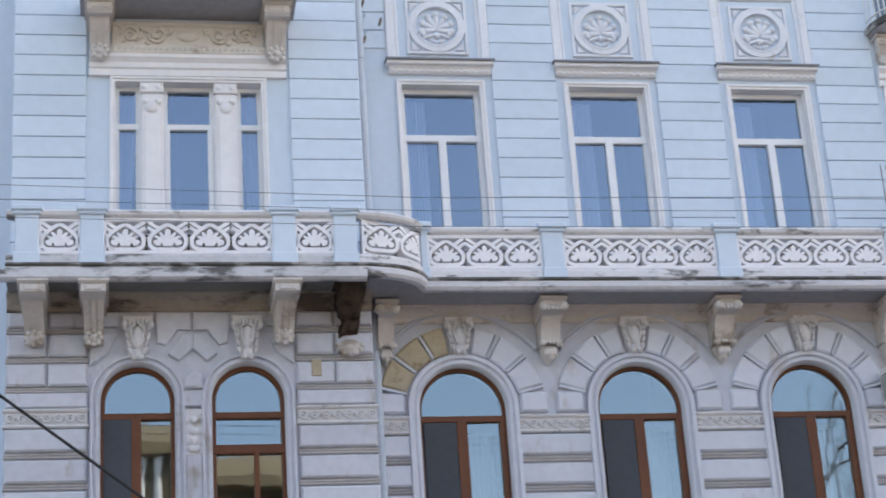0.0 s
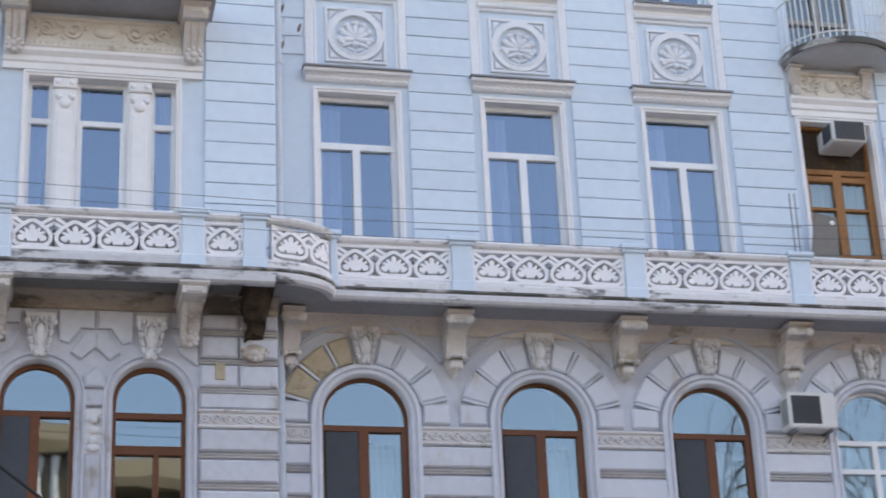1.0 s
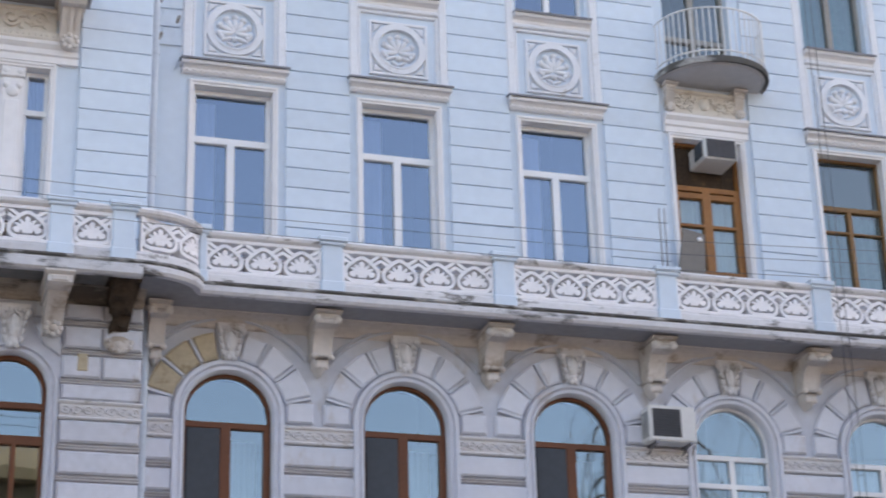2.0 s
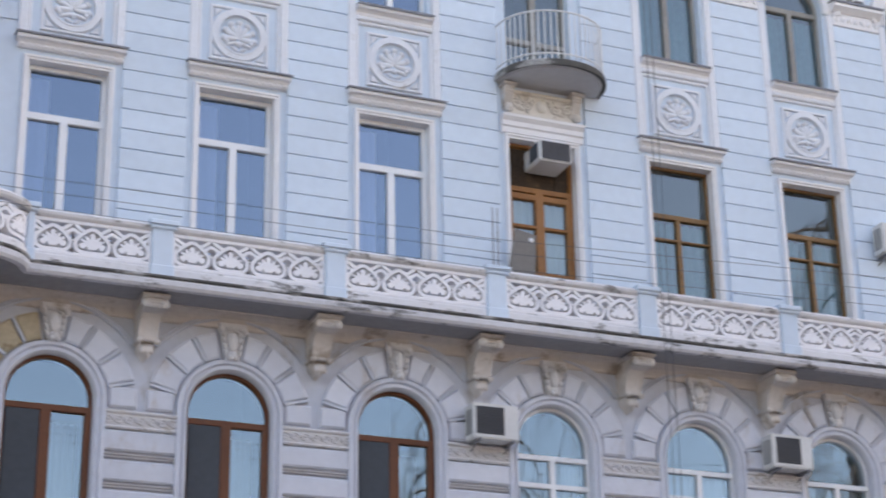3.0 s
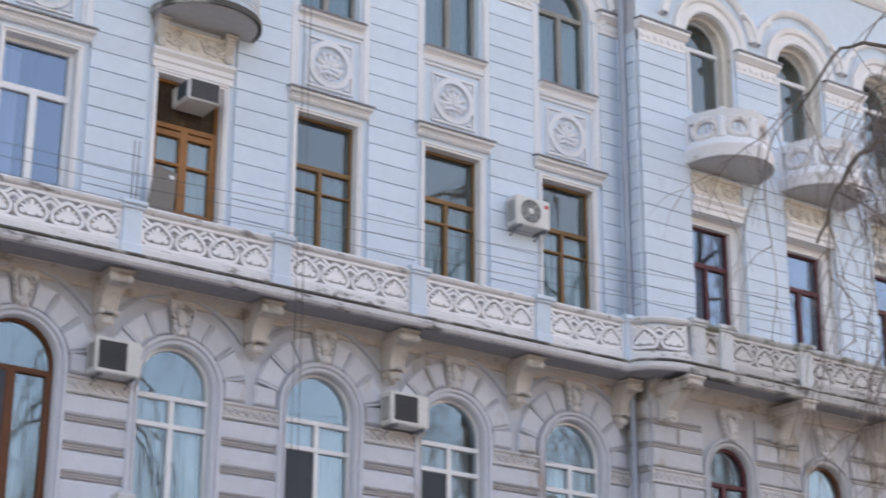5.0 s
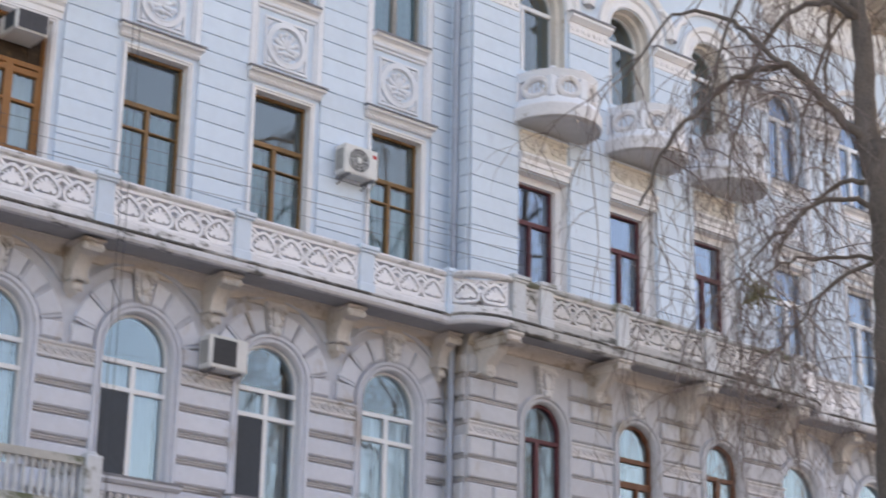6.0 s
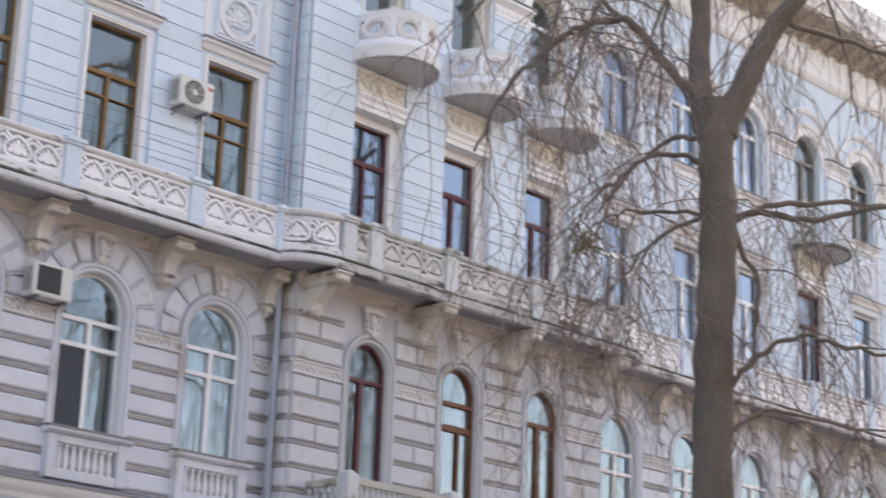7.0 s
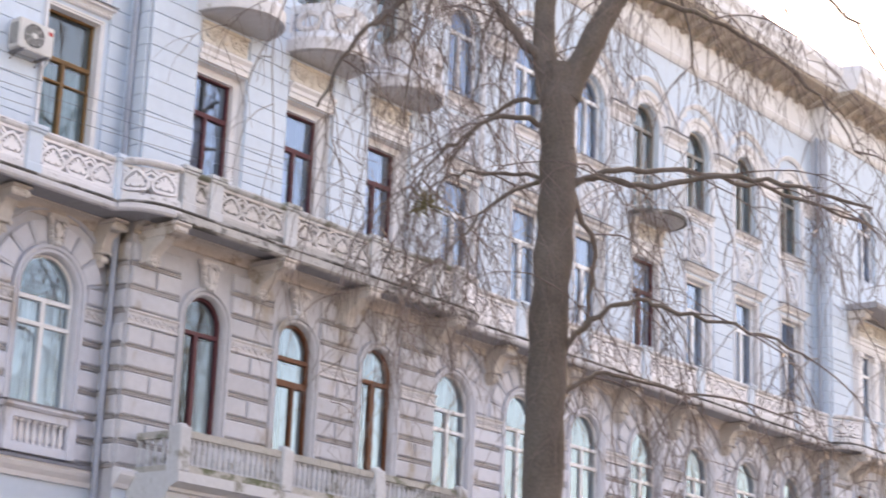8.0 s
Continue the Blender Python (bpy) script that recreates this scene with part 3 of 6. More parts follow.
def m_frame(outline, material, w=0.07, y0=0.24, y1=0.15):
    """The outer frame of a window, a closed moulding."""
    bm = bmesh.new()
    if len(outline) > 4:
        ribbon(bm, outline, w * 2, y0, y1, True)
        return done(bm, "window_frame", material)
    (x0, z0), (x1, z1) = outline[0], outline[2]
    rows = []
    for o, y in ((0.0, y0), (0.0, y1), (w - 0.01, y1), (w, y1 + 0.012), (w, y0)):
        rows.append([bm.verts.new(q) for q in ((x0 + o, y, z0 + o), (x1 - o, y, z0 + o), (x1 - o, y, z1 - o), (x0 + o, y, z1 - o))])
    for a, b in zip(rows, rows[1:] + rows[:1]):
        for k in range(4):
            bm.faces.new([a[k], a[(k + 1) % 4], b[(k + 1) % 4], b[k]])
    return done(bm, "window_frame", material)


def m_glazing_bar(x0, z0, x1, z1, bw, material, y0=0.24, y1=0.15):
    bm = bmesh.new()
    if abs(x1 - x0) > abs(z1 - z0):
        block(bm, x0, x1, z0 - bw / 2, z0 + bw / 2, y0, y1 - 0.01, 0.008)
    else:
        block(bm, x0 - bw / 2, x0 + bw / 2, z0, z1, y0, y1 - 0.012, 0.008)
    return done(bm, "glazing_bar", material)


def m_pane(pts, material, y=0.20):
    bm = bmesh.new()
    f = poly(bm, [(x, y, z) for x, z in pts])
    f.normal_update()
    if f.normal.y > 0:
        f.normal_flip()
    me = bpy.data.meshes.new("pane")
    bm.to_mesh(me)
    bm.free()
    me.materials.append(material)
    return me


def rect(x0, x1, z0, z1):
    return [(x0, z0), (x1, z0), (x1, z1), (x0, z1)]


def kit(outline, bars, material, panes, glass, **k):
    return m_frame(outline, material, **k), [m_glazing_bar(*b, material) for b in bars], [m_pane(p, glass) for p in panes]


def window(kit_, x, y, label, z=0.0):
    fr, bars, panes = kit_
    ob = put("window", fr, building, x, y, z, label)
    for b in bars:
        put("glazing_bar", b, ob)
    for p in panes:
        g = put("pane", p, ob)
        g.visible_shadow = False
    return ob


H, A, ZS = WIN_H, ARCH_H, ARCH_ZS
ZT = Z_TOP3
K_PVC = kit(rect(-H, H, WIN_ZB, ZT), [(-H, 13.72, H, 13.72, 0.11), (0, WIN_ZB, 0, 13.72, 0.12)], PVC,
            [rect(-H, H, 13.72, ZT), rect(-H, 0, WIN_ZB, 13.72), rect(0, H, WIN_ZB, 13.72)], GLASS)
K_PINE = kit(rect(-H, H, WIN_ZB, ZT), [(-H, 13.64, H, 13.64, 0.085), (-0.02, WIN_ZB, -0.02, 13.6, 0.075), (-H, 13.22, -0.02, 13.22, 0.04), (0.02, 13.22, H, 13.22, 0.03)], PINE,
             [rect(-H, H, 13.64, ZT), rect(-H, 0, WIN_ZB, 13.64), rect(0, H, WIN_ZB, 13.64)], OLD_GLASS, w=0.04)
K_DOOR = kit(rect(-H, H, 11.1, ZT), [(-H, 13.74, H, 13.74, 0.09), (0, 11.1, 0, 13.72, 0.15), (-H + 0.07, 11.1, -H + 0.07, 13.72, 0.10), (H - 0.07, 11.1, H - 0.07, 13.72, 0.10),
                                         (-H, 13.62, H, 13.62, 0.10), (-H, 13.10, H, 13.10, 0.05), (-H, 12.3, H, 12.3, 0.05)], DOOR_WOOD,
             [rect(-H, 0, 11.1, 13.7), rect(0, H, 11.1, 13.7), ], OLD_GLASS, w=0.05)
K_MAROON = kit(rect(-0.52, 0.52, WIN_ZB, 14.28), [(-0.52, 13.50, 0.52, 13.50, 0.10), (-0.06, WIN_ZB, -0.06, 13.5, 0.075)], MAROON,
               [rect(-0.52, 0.52, 13.55, 14.28), rect(-0.52, -0.06, WIN_ZB, 13.55), rect(-0.06, 0.52, WIN_ZB, 13.55)], GLASS, w=0.055)
AO = arch_path(A, ARCH_ZB, ZS, 18)
K_BROWN_ARCH = kit(AO, [(-A, 9.27, A, 9.27, 0.09), (-0.02, ARCH_ZB, -0.02, 9.25, 0.15), (A - 0.06, ARCH_ZB, A - 0.06, 9.25, 0.08)], WOOD,
                   [arc(0, ZS, A, 0, 180, 18) + [(-A, 9.27), (A, 9.27)], rect(-A, 0, ARCH_ZB, 9.27), rect(0, A, ARCH_ZB, 9.27)], ARCH_GLASS, w=0.055)
K_WHITE_ARCH = kit(AO, [(-A, 9.22, A, 9.22, 0.08), (-A, 8.78, A, 8.78, 0.08), (0, ARCH_ZB, 0, 9.22, 0.09)], PVC,
                   [arc(0, ZS, A, 0, 180, 18) + [(-A, 9.22), (A, 9.22)], rect(-A, 0, 8.78, 9.22), rect(0, A, 8.78, 9.22), rect(-A, 0, ARCH_ZB, 8.78), rect(0, A, ARCH_ZB, 8.78)], ARCH_GLASS, w=0.055)
PA = 0.50
PO = arch_path(PA, ARCH_ZB, ZS, 18)
K_PAV_ARCH = kit(PO, [(-PA, 9.20, PA, 9.20, 0.09), (-PA, 8.72, PA, 8.72, 0.13), (0.1, ARCH_ZB, 0.1, 8.72, 0.07)], WOOD,
                 [arc(0, ZS, PA, 0, 180, 18) + [(-PA, 9.20), (PA, 9.20)], rect(-PA, PA, 8.72, 9.20), rect(-PA, PA, ARCH_ZB, 8.72)], ARCH_GLASS)
K_PAV_ARCH2 = kit(PO, [(-PA, 9.20, PA, 9.20, 0.09), (-0.02, ARCH_ZB, -0.02, 9.2, 0.13)], WOOD,
                  [arc(0, ZS, PA, 0, 180, 18) + [(-PA, 9.20), (PA, 9.20)], rect(-PA, 0, ARCH_ZB, 9.20), rect(0, PA, ARCH_ZB, 9.20)], ARCH_GLASS)
K_PAV_GREY = kit(PO, [(-PA, 9.20, PA, 9.20, 0.08), (-0.08, ARCH_ZB, -0.08, 9.2, 0.10)], MAROON,
                  [arc(0, ZS, PA, 0, 180, 18) + [(-PA, 9.20), (PA, 9.20)], rect(-PA, 0, ARCH_ZB, 9.20), rect(0, PA, ARCH_ZB, 9.20)], ARCH_GLASS)
TZ = Z_SILL4 + 0.08
TO = arch_path(TOP_H, TZ, TOP_ZS, 14)
K_TOP_GREY = kit(TO, [(-TOP_H, 18.08, TOP_H, 18.08, 0.10), (0, TZ, 0, 18.05, 0.10)], GREY_WOOD,
                 [arc(0, TOP_ZS, TOP_H, 0, 180, 14) + [(-TOP_H, 18.08), (TOP_H, 18.08)], rect(-TOP_H, 0, TZ, 18.08), rect(0, TOP_H, TZ, 18.08)], OLD_GLASS)
K_TOP_PVC = kit(TO, [(-TOP_H, 18.08, TOP_H, 18.08, 0.10), (0, TZ, 0, 18.05, 0.10)], PVC,
                [arc(0, TOP_ZS, TOP_H, 0, 180, 14) + [(-TOP_H, 18.08), (TOP_H, 18.08)], rect(-TOP_H, 0, TZ, 18.08), rect(0, TOP_H, TZ, 18.08)], GLASS)
K_TOP_DOOR = kit(arch_path(TOP_H, 15.66, TOP_ZS, 14), [(-TOP_H, 18.08, TOP_H, 18.08, 0.10), (0, 15.66, 0, 18.05, 0.11), (-TOP_H, 16.45, TOP_H, 16.45, 0.09)], GREY_WOOD,
                 [arc(0, TOP_ZS, TOP_H, 0, 180, 14) + [(-TOP_H, 18.08), (TOP_H, 18.08)], rect(-TOP_H, 0, 15.66, 18.08), rect(0, TOP_H, 15.66, 18.08)], OLD_GLASS)
K_FAR_DOOR = kit(rect(-H, H, 11.1, ZT), [(-H, 13.70, H, 13.70, 0.09), (0, 11.1, 0, 13.70, 0.10)], MAROON,
                 [rect(-H, H, 13.70, ZT), rect(-H, 0, 11.1, 13.70), rect(0, H, 11.1, 13.70)], GLASS, w=0.05)
K_TOP_DEEP = kit(TO, [(-TOP_H, 18.08, TOP_H, 18.08, 0.09), (-0.22, TZ, -0.22, 18.05, 0.08)], PVC,
                 [arc(0, TOP_ZS, TOP_H, 0, 180, 14) + [(-TOP_H, 18.08), (TOP_H, 18.08)], rect(-TOP_H, -0.22, TZ, 18.08), rect(-0.22, TOP_H, TZ, 18.08)], OLD_GLASS)
K_GROUND = kit(rect(-0.6, 0.6, 1.0, 4.2), [(-0.6, 3.2, 0.6, 3.2, 0.1), (0, 1.0, 0, 3.2, 0.1)], PVC, [rect(-0.6, 0.6, 1.0, 4.2)], GLASS)


def m_curtain(x0, x1, z0, z1, tied=0.0):
    """A hanging sheer with folds; tied draws its lower part aside."""
    bm = bmesh.new()
    n, k, rows = 22, 8, []
    for j in range(k + 1):
        v = j / k
        pull = 1 - tied * math.sin(min(1.0, (1 - v) * 1.4) * 1.5708)
        rows.append([bm.verts.new((x0 + (x1 - x0) * pull * i / n, 0.025 * math.sin(i * 1.9) + 0.01 * math.sin(i * 4.1 + v), z0 + (z1 - z0) * v)) for i in range(n + 1)])
    for a, b in zip(rows, rows[1:]):
        for i in range(n):
            bm.faces.new([a[i], a[i + 1], b[i + 1], b[i]])
    return done(bm, "curtain", CURTAIN, True)


# balcony pieces -----------------------------------------------------------
Y_BAL, RAIL_Z = 0.90, 11.85


def lattice_unit(bm, x0, w, z0, h):
    """One scalloped fan inside a heart-shaped ring with curled feet, under bands that meet at the joints."""
    X = lambda u: x0 + (u + 0.5) * w
    Z = lambda v: z0 + v * h
    P = lambda pts: [(X(u), Z(v)) for u, v in pts]
    y0, y1 = 0.115, -0.04
    half = [(0.0, 0.165), (0.11, 0.165), (0.135, 0.255), (0.175, 0.265), (0.20, 0.165), (0.29, 0.19), (0.345, 0.27), (0.33, 0.36), (0.23, 0.40), (0.315, 0.47), (0.285, 0.53), (0.16, 0.46),
            (0.21, 0.61), (0.16, 0.65), (0.065, 0.52), (0.075, 0.69), (0.0, 0.76)]
    fan = P(half + [(-u, v) for u, v in half[-2:0:-1]])
    slab_stone(bm, fan, shrink(fan, 0.004), y0, y1, 0.010)
    for s in (-1, 1):
        ribbon(bm, P([(0, 0.89), (s * 0.09, 0.845), (s * 0.20, 0.75), (s * 0.32, 0.62), (s * 0.41, 0.48), (s * 0.435, 0.35), (s * 0.42, 0.20), (s * 0.36, 0.10), (s * 0.25, 0.05), (0, 0.05)]), 0.066, y0, y1)
        ribbon(bm, P([(s * 0.20, 0.76), (s * 0.34, 0.88), (s * 0.46, 1.0)]), 0.062, y0, y1 + 0.004)
        ribbon(bm, P([(s * 0.41, 0.42), (s * 0.48, 0.50), (s * 0.54, 0.55)]), 0.06, y0, y1 + 0.006)
        ribbon(bm, P([(s * 0.33, 0.68), (s * 0.44, 0.78), (s * 0.52, 0.83)]), 0.055, y0, y1 + 0.008)


def m_lattice(length, units):
    """A parapet panel: relief on a thin web that is pierced along its top."""
    bm = bmesh.new()
    z0, h = 0.05, 0.43
    for i in range(units):
        w = length / units
        lattice_unit(bm, -length / 2 + w * i, w, z0, h)
        xa = -length / 2 + w * i
        for a, b, ta, tb in ((0.0, 0.5, 0.50, 0.86), (0.5, 1.0, 0.86, 0.50)):
            pts = [(xa + a * w, z0), (xa + b * w, z0), (xa + b * w, z0 + tb * h), (xa + a * w, z0 + ta * h)]
            slab_stone(bm, pts, pts, 0.135, 0.11, 0.004)
            poly(bm, [(x, 0.135, z) for x, z in pts])
    for za, zb in ((0, 0.055), (0.475, 0.53)):
        block(bm, -length / 2, length / 2, za, zb, 0.14, -0.045, 0.008)
    for s in (-1, 1):
        x = s * (length / 2 - 0.015)
        block(bm, x - 0.02, x + 0.02, 0.05, 0.48, 0.08, -0.04, 0.006)
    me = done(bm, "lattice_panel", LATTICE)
    # faces at the back of the relief take the painted-in shade
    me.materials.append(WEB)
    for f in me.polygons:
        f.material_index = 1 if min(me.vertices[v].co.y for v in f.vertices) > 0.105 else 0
    return me


def m_post(w=0.31):
    bm = bmesh.new()
    block(bm, -w / 2, w / 2, 11.03, 11.76, 0.14, -0.10, 0.012)
    block(bm, -w / 2 - 0.02, w / 2 + 0.02, 11.03, 11.20, 0.15, -0.115, 0.012)
    for z0, z1, o in ((11.74, 11.79, 0.03), (11.79, 11.87, 0.055)):
        block(bm, -w / 2 - o, w / 2 + o, z0, z1, 0.16, -0.11 - o, 0.015)
    return done(bm, "post", BLUE_BLOCK)


def along(bm, path, prof):
    """A profile (outward, z), carried along a plan path of (x, y)."""
    rows, n = [], len(path)
    for i in range(n):
        a, b = path[max(i - 1, 0)], path[min(i + 1, n - 1)]
        dx, dy = b[0] - a[0], b[1] - a[1]
        l = math.hypot(dx, dy)
        nx, ny = dy / l, -dx / l
        rows.append([bm.verts.new((path[i][0] + nx * o, path[i][1] + ny * o, z)) for o, z in prof])
    k = len(prof)
    for a, b in zip(rows, rows[1:]):
        for j in range(k):
            bm.faces.new([a[j], a[(j + 1) % k], b[(j + 1) % k], b[j]])
    bm.faces.new(rows[0]), bm.faces.new(rows[-1])


def m_console_balcony_slab(rx, ry, z0, z1, taper=0.0):
    """A half-oval slab against the wall, with a rounded nosing."""
    bm = bmesh.new()
    rings = []
    for z, k in ((z0, 0.93 - taper), (z0 + 0.03, 0.97 - taper * 0.5), (z1 - 0.06, 1.0), (z1 - 0.02, 1.0), (z1, 0.97)):
        rings.append([bm.verts.new((rx * k * math.cos(radians(a)), -ry * k * max(0.0, math.sin(radians(a))) ** 0.8 + 0.02, z)) for a in range(0, 181, 9)])
    for a, b in zip(rings, rings[1:]):
        for i in range(len(a) - 1):
            bm.faces.new([a[i], a[i + 1], b[i + 1], b[i]])
    bm.faces.new(rings[0]), bm.faces.new(rings[-1])
    return bm

# ---- wings and pavilions ----
M_COURSE, M_COURSE_END = m_course(1.0, 0.313), m_course(0.5, 0.313)
M_LOW, M_LOW_END = [m_low_course(1.10, h) for h in (0.30, 0.34)], [m_low_course(0.54, h) for h in (0.30, 0.34)]
M_JOINT, M_JOINT_END = m_joint(1.10), m_joint(0.54)
SPANS = ((16.5, 37.0), (40.5, 60.0), (63.5, 79.0))
M_VOUSSOIR = [m_voussoir(a, b, 0.83, 1.23, LILAC_BLOCK) for a, b in SPANS] + [m_voussoir(180 - b, 180 - a, 0.83, 1.23, LILAC_BLOCK) for a, b in SPANS]
M_BARE = [m_voussoir(180 - b, 180 - a, 0.83, 1.23, OCHRE) for a, b in SPANS]
M_VJOINT = [m_voussoir_joint(a, 0.84, 1.22) for a in (14.6, 38.7, 61.7, 118.3, 141.3, 165.4)]
M_SPRINGER = m_low_course(0.40, 0.30)
M_ARCHIVOLT, M_RING, M_KEY = m_archivolt(A, ARCH_ZB, ZS), m_hood_ring(), m_keystone()
M_IMPOST, M_IMPOST_END = m_impost(1.10), m_impost(0.54)
M_CORBEL, M_CORBEL_END = m_corbel(0.34, 10.88, 10.10, 0.70), m_corbel(0.27, 10.88, 10.10, 0.58)
M_SURROUND, M_HOOD, M_FLASH = m_surround(H, WIN_ZB, ZT), m_hood(0.82), m_flash(0.82, 0.2)
M_MEDAL, M_SILL, M_SILL_FLASH = m_medallion(), m_sill(0.66), m_flash(0.64, 0.17)
M_CAP, M_CAP_END, M_TOPHOOD = m_pier_cap(1.0), m_pier_cap(0.5), m_top_hood()
M_LATTICE, M_LATTICE_END, M_POST = m_lattice(2.27, 4), m_lattice(1.66, 3), m_post()
M_POST_THIN, M_POST_OLD = m_post(0.10), m_post()
M_POST_OLD.materials[0] = POST_OLD
LOW_COURSES = (8.70, 8.27, 7.84, 7.41, 6.98, 6.55)


def rusticate(wall, xs, y, mesh, mesh_cap, w, cap_z=17.88):
    for x in xs:
        for k in range(20):
            put("block", mesh, wall, x, y, 11.375 + 0.325 * k)
        cap = put("pier_cap", mesh_cap, building, x, y, cap_z)
        put("flashing", m_flash(w / 2 + 0.03, 0.2), cap, 0, 0, 0.435)


def low_pier(wall, x, y, low, joint, impost):
    for z in LOW_COURSES:
        put("block", low[0], wall, x, y, z)
        put("joint_moulding", joint, wall, x, y, z - 0.105)
    put("impost_band", impost, building, x, y, 9.02)


def arched_bay(wall, x, y, bare=False):
    put("archivolt", M_ARCHIVOLT, building, x, y)
    put("keystone", M_KEY, building, x, y, 10.19, "soiled white carved keystone", sx=0.84, sz=0.98)
    put("hood_moulding", M_RING, building, x, y, ZS)
    for i, me in enumerate(M_VOUSSOIR):
        put("voussoir", M_BARE[i - 3] if bare and i > 2 else me, wall, x, y, ZS, "bare ochre plaster stone" if bare and i > 2 else "")
    for me in M_VJOINT:
        put("joint_moulding", me, wall, x, y, ZS)
    for s in (-1, 1):
        put("block", M_SPRINGER, wall, x + s * 1.03, y, 9.33)


def m_cornice_band(x0, x1, material=None):
    bm = bmesh.new()
    bar(bm, x0, x1, [(0.02, 10.68), (-0.03, 10.68), (-0.045, 10.70), (-0.045, 10.735), (-0.06, 10.77), (-0.10, 10.82), (-0.17, 10.855), (-0.25, 10.87), (-0.25, 10.90), (0.02, 10.90)])
    return done(bm, "cornice_band", material or CREAM)


def m_eave(x0, x1):
    """The crowning cornice: a white string, a plain frieze, a bracketed brown soffit and a tall pale gutter edge."""
    bm = bmesh.new()
    bar(bm, x0, x1, [(0.6, 20.35), (-0.05, 20.35), (-0.12, 20.42), (-0.16, 20.52), (-0.12, 20.60), (-0.05, 20.64), (-0.05, 21.40), (0.6, 21.40)])
    bar(bm, x0, x1, [(0.6, 21.75), (-1.0, 21.75), (-1.03, 21.85), (-1.10, 21.95), (-1.10, 22.15), (-1.18, 22.3), (-1.18, 22.5), (0.6, 22.7)])
    white = len(bm.faces)
    bar(bm, x0, x1, [(0.6, 21.40), (-0.08, 21.40), (-0.22, 21.55), (-0.95, 21.66), (-0.97, 21.75), (0.6, 21.75)])
    n = int((x1 - x0) / 0.65)
    for i in range(n):
        x = x0 + (x1 - x0) * (i + 0.5) / n
        bar(bm, x - 0.09, x + 0.09, [(-0.06, 21.30), (-0.20, 21.34), (-0.60, 21.52), (-0.80, 21.62), (-0.2, 21.62), (-0.06, 21.5)])
    me = done(bm, "eaves_cornice", WHITE)
    me.materials.append(EAVE)
    me.polygons.foreach_set("material_index", [0 if i < white else 1 for i in range(len(me.polygons))])
    return me


def m_base_band(x0, x1):
    bm = bmesh.new()
    bar(bm, x0, x1, [(0.02, 6.12), (-0.05, 6.12), (-0.08, 6.2), (-0.16, 6.28), (-0.20, 6.34), (-0.20, 6.42), (-0.12, 6.46), (0.02, 6.5)])
    return done(bm, "string_course", WHITE)


def m_course_flash(x0, x1):
    bm = bmesh.new()
    bar(bm, x0, x1, [(0.02, 6.505), (-0.12, 6.465), (-0.205, 6.425), (-0.22, 6.39), (-0.235, 6.39), (-0.225, 6.44), (-0.12, 6.485), (0.02, 6.52)])
    return done(bm, "flashing", FLASH)


def plan_ngon(bm, path, wall_pts, z):
    poly(bm, [(x, y, z) for x, y in path] + [(x, y, z) for x, y in wall_pts])


def quarter(s, n=10):
    """The convex corner between a wing's balcony and a pavilion's; s is its side."""
    return [(s * (9.38 - 0.98 * math.sin(radians(90 * i / n))), -Y_BAL - RIS * math.cos(radians(90 * i / n))) for i in range(n + 1)]


def balcony(cx, path, wall_pts, label, rail=None, edge=None):
    """Slab, stained edge moulding, plinth and handrail, in the plan of path."""
    bm = bmesh.new()
    p = [(cx + x, y) for x, y in path]
    w = [(cx + x, y) for x, y in wall_pts]
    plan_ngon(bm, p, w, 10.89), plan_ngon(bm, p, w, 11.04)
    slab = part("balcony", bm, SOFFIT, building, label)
    bm = bmesh.new()
    along(bm, p, [(-0.08, 10.86), (0.02, 10.86), (0.055, 10.90), (0.06, 10.96), (0.03, 10.985), (0.03, 10.995), (-0.08, 10.995)])
    part("slab_edge", bm, edge or EDGE, slab, "white edge streaked with black grime")
    bm = bmesh.new()
    along(bm, p, [(-0.08, 10.997), (0.045, 10.997), (0.06, 11.015), (0.05, 11.045), (0.0, 11.06), (-0.08, 11.06)])
    part("drip_ledge", bm, GRIME, slab, "black, weather-eaten ledge")
    bm = bmesh.new()
    along(bm, p, [(-0.13, 11.04), (-0.13, 11.19), (-0.02, 11.19), (-0.01, 11.15), (0.0, 11.15), (0.0, 11.04)])
    part("plinth", bm, edge or PLINTH, slab, "white plinth streaked with grime")
    bm = bmesh.new()
    along(bm, p, [(-0.15, 11.74), (-0.16, 11.81), (-0.08, 11.85), (0.0, 11.83), (0.035, 11.79), (0.02, 11.75), (-0.02, 11.72), (-0.12, 11.72)])
    part("handrail", bm, rail or PLINTH, slab)
    return slab


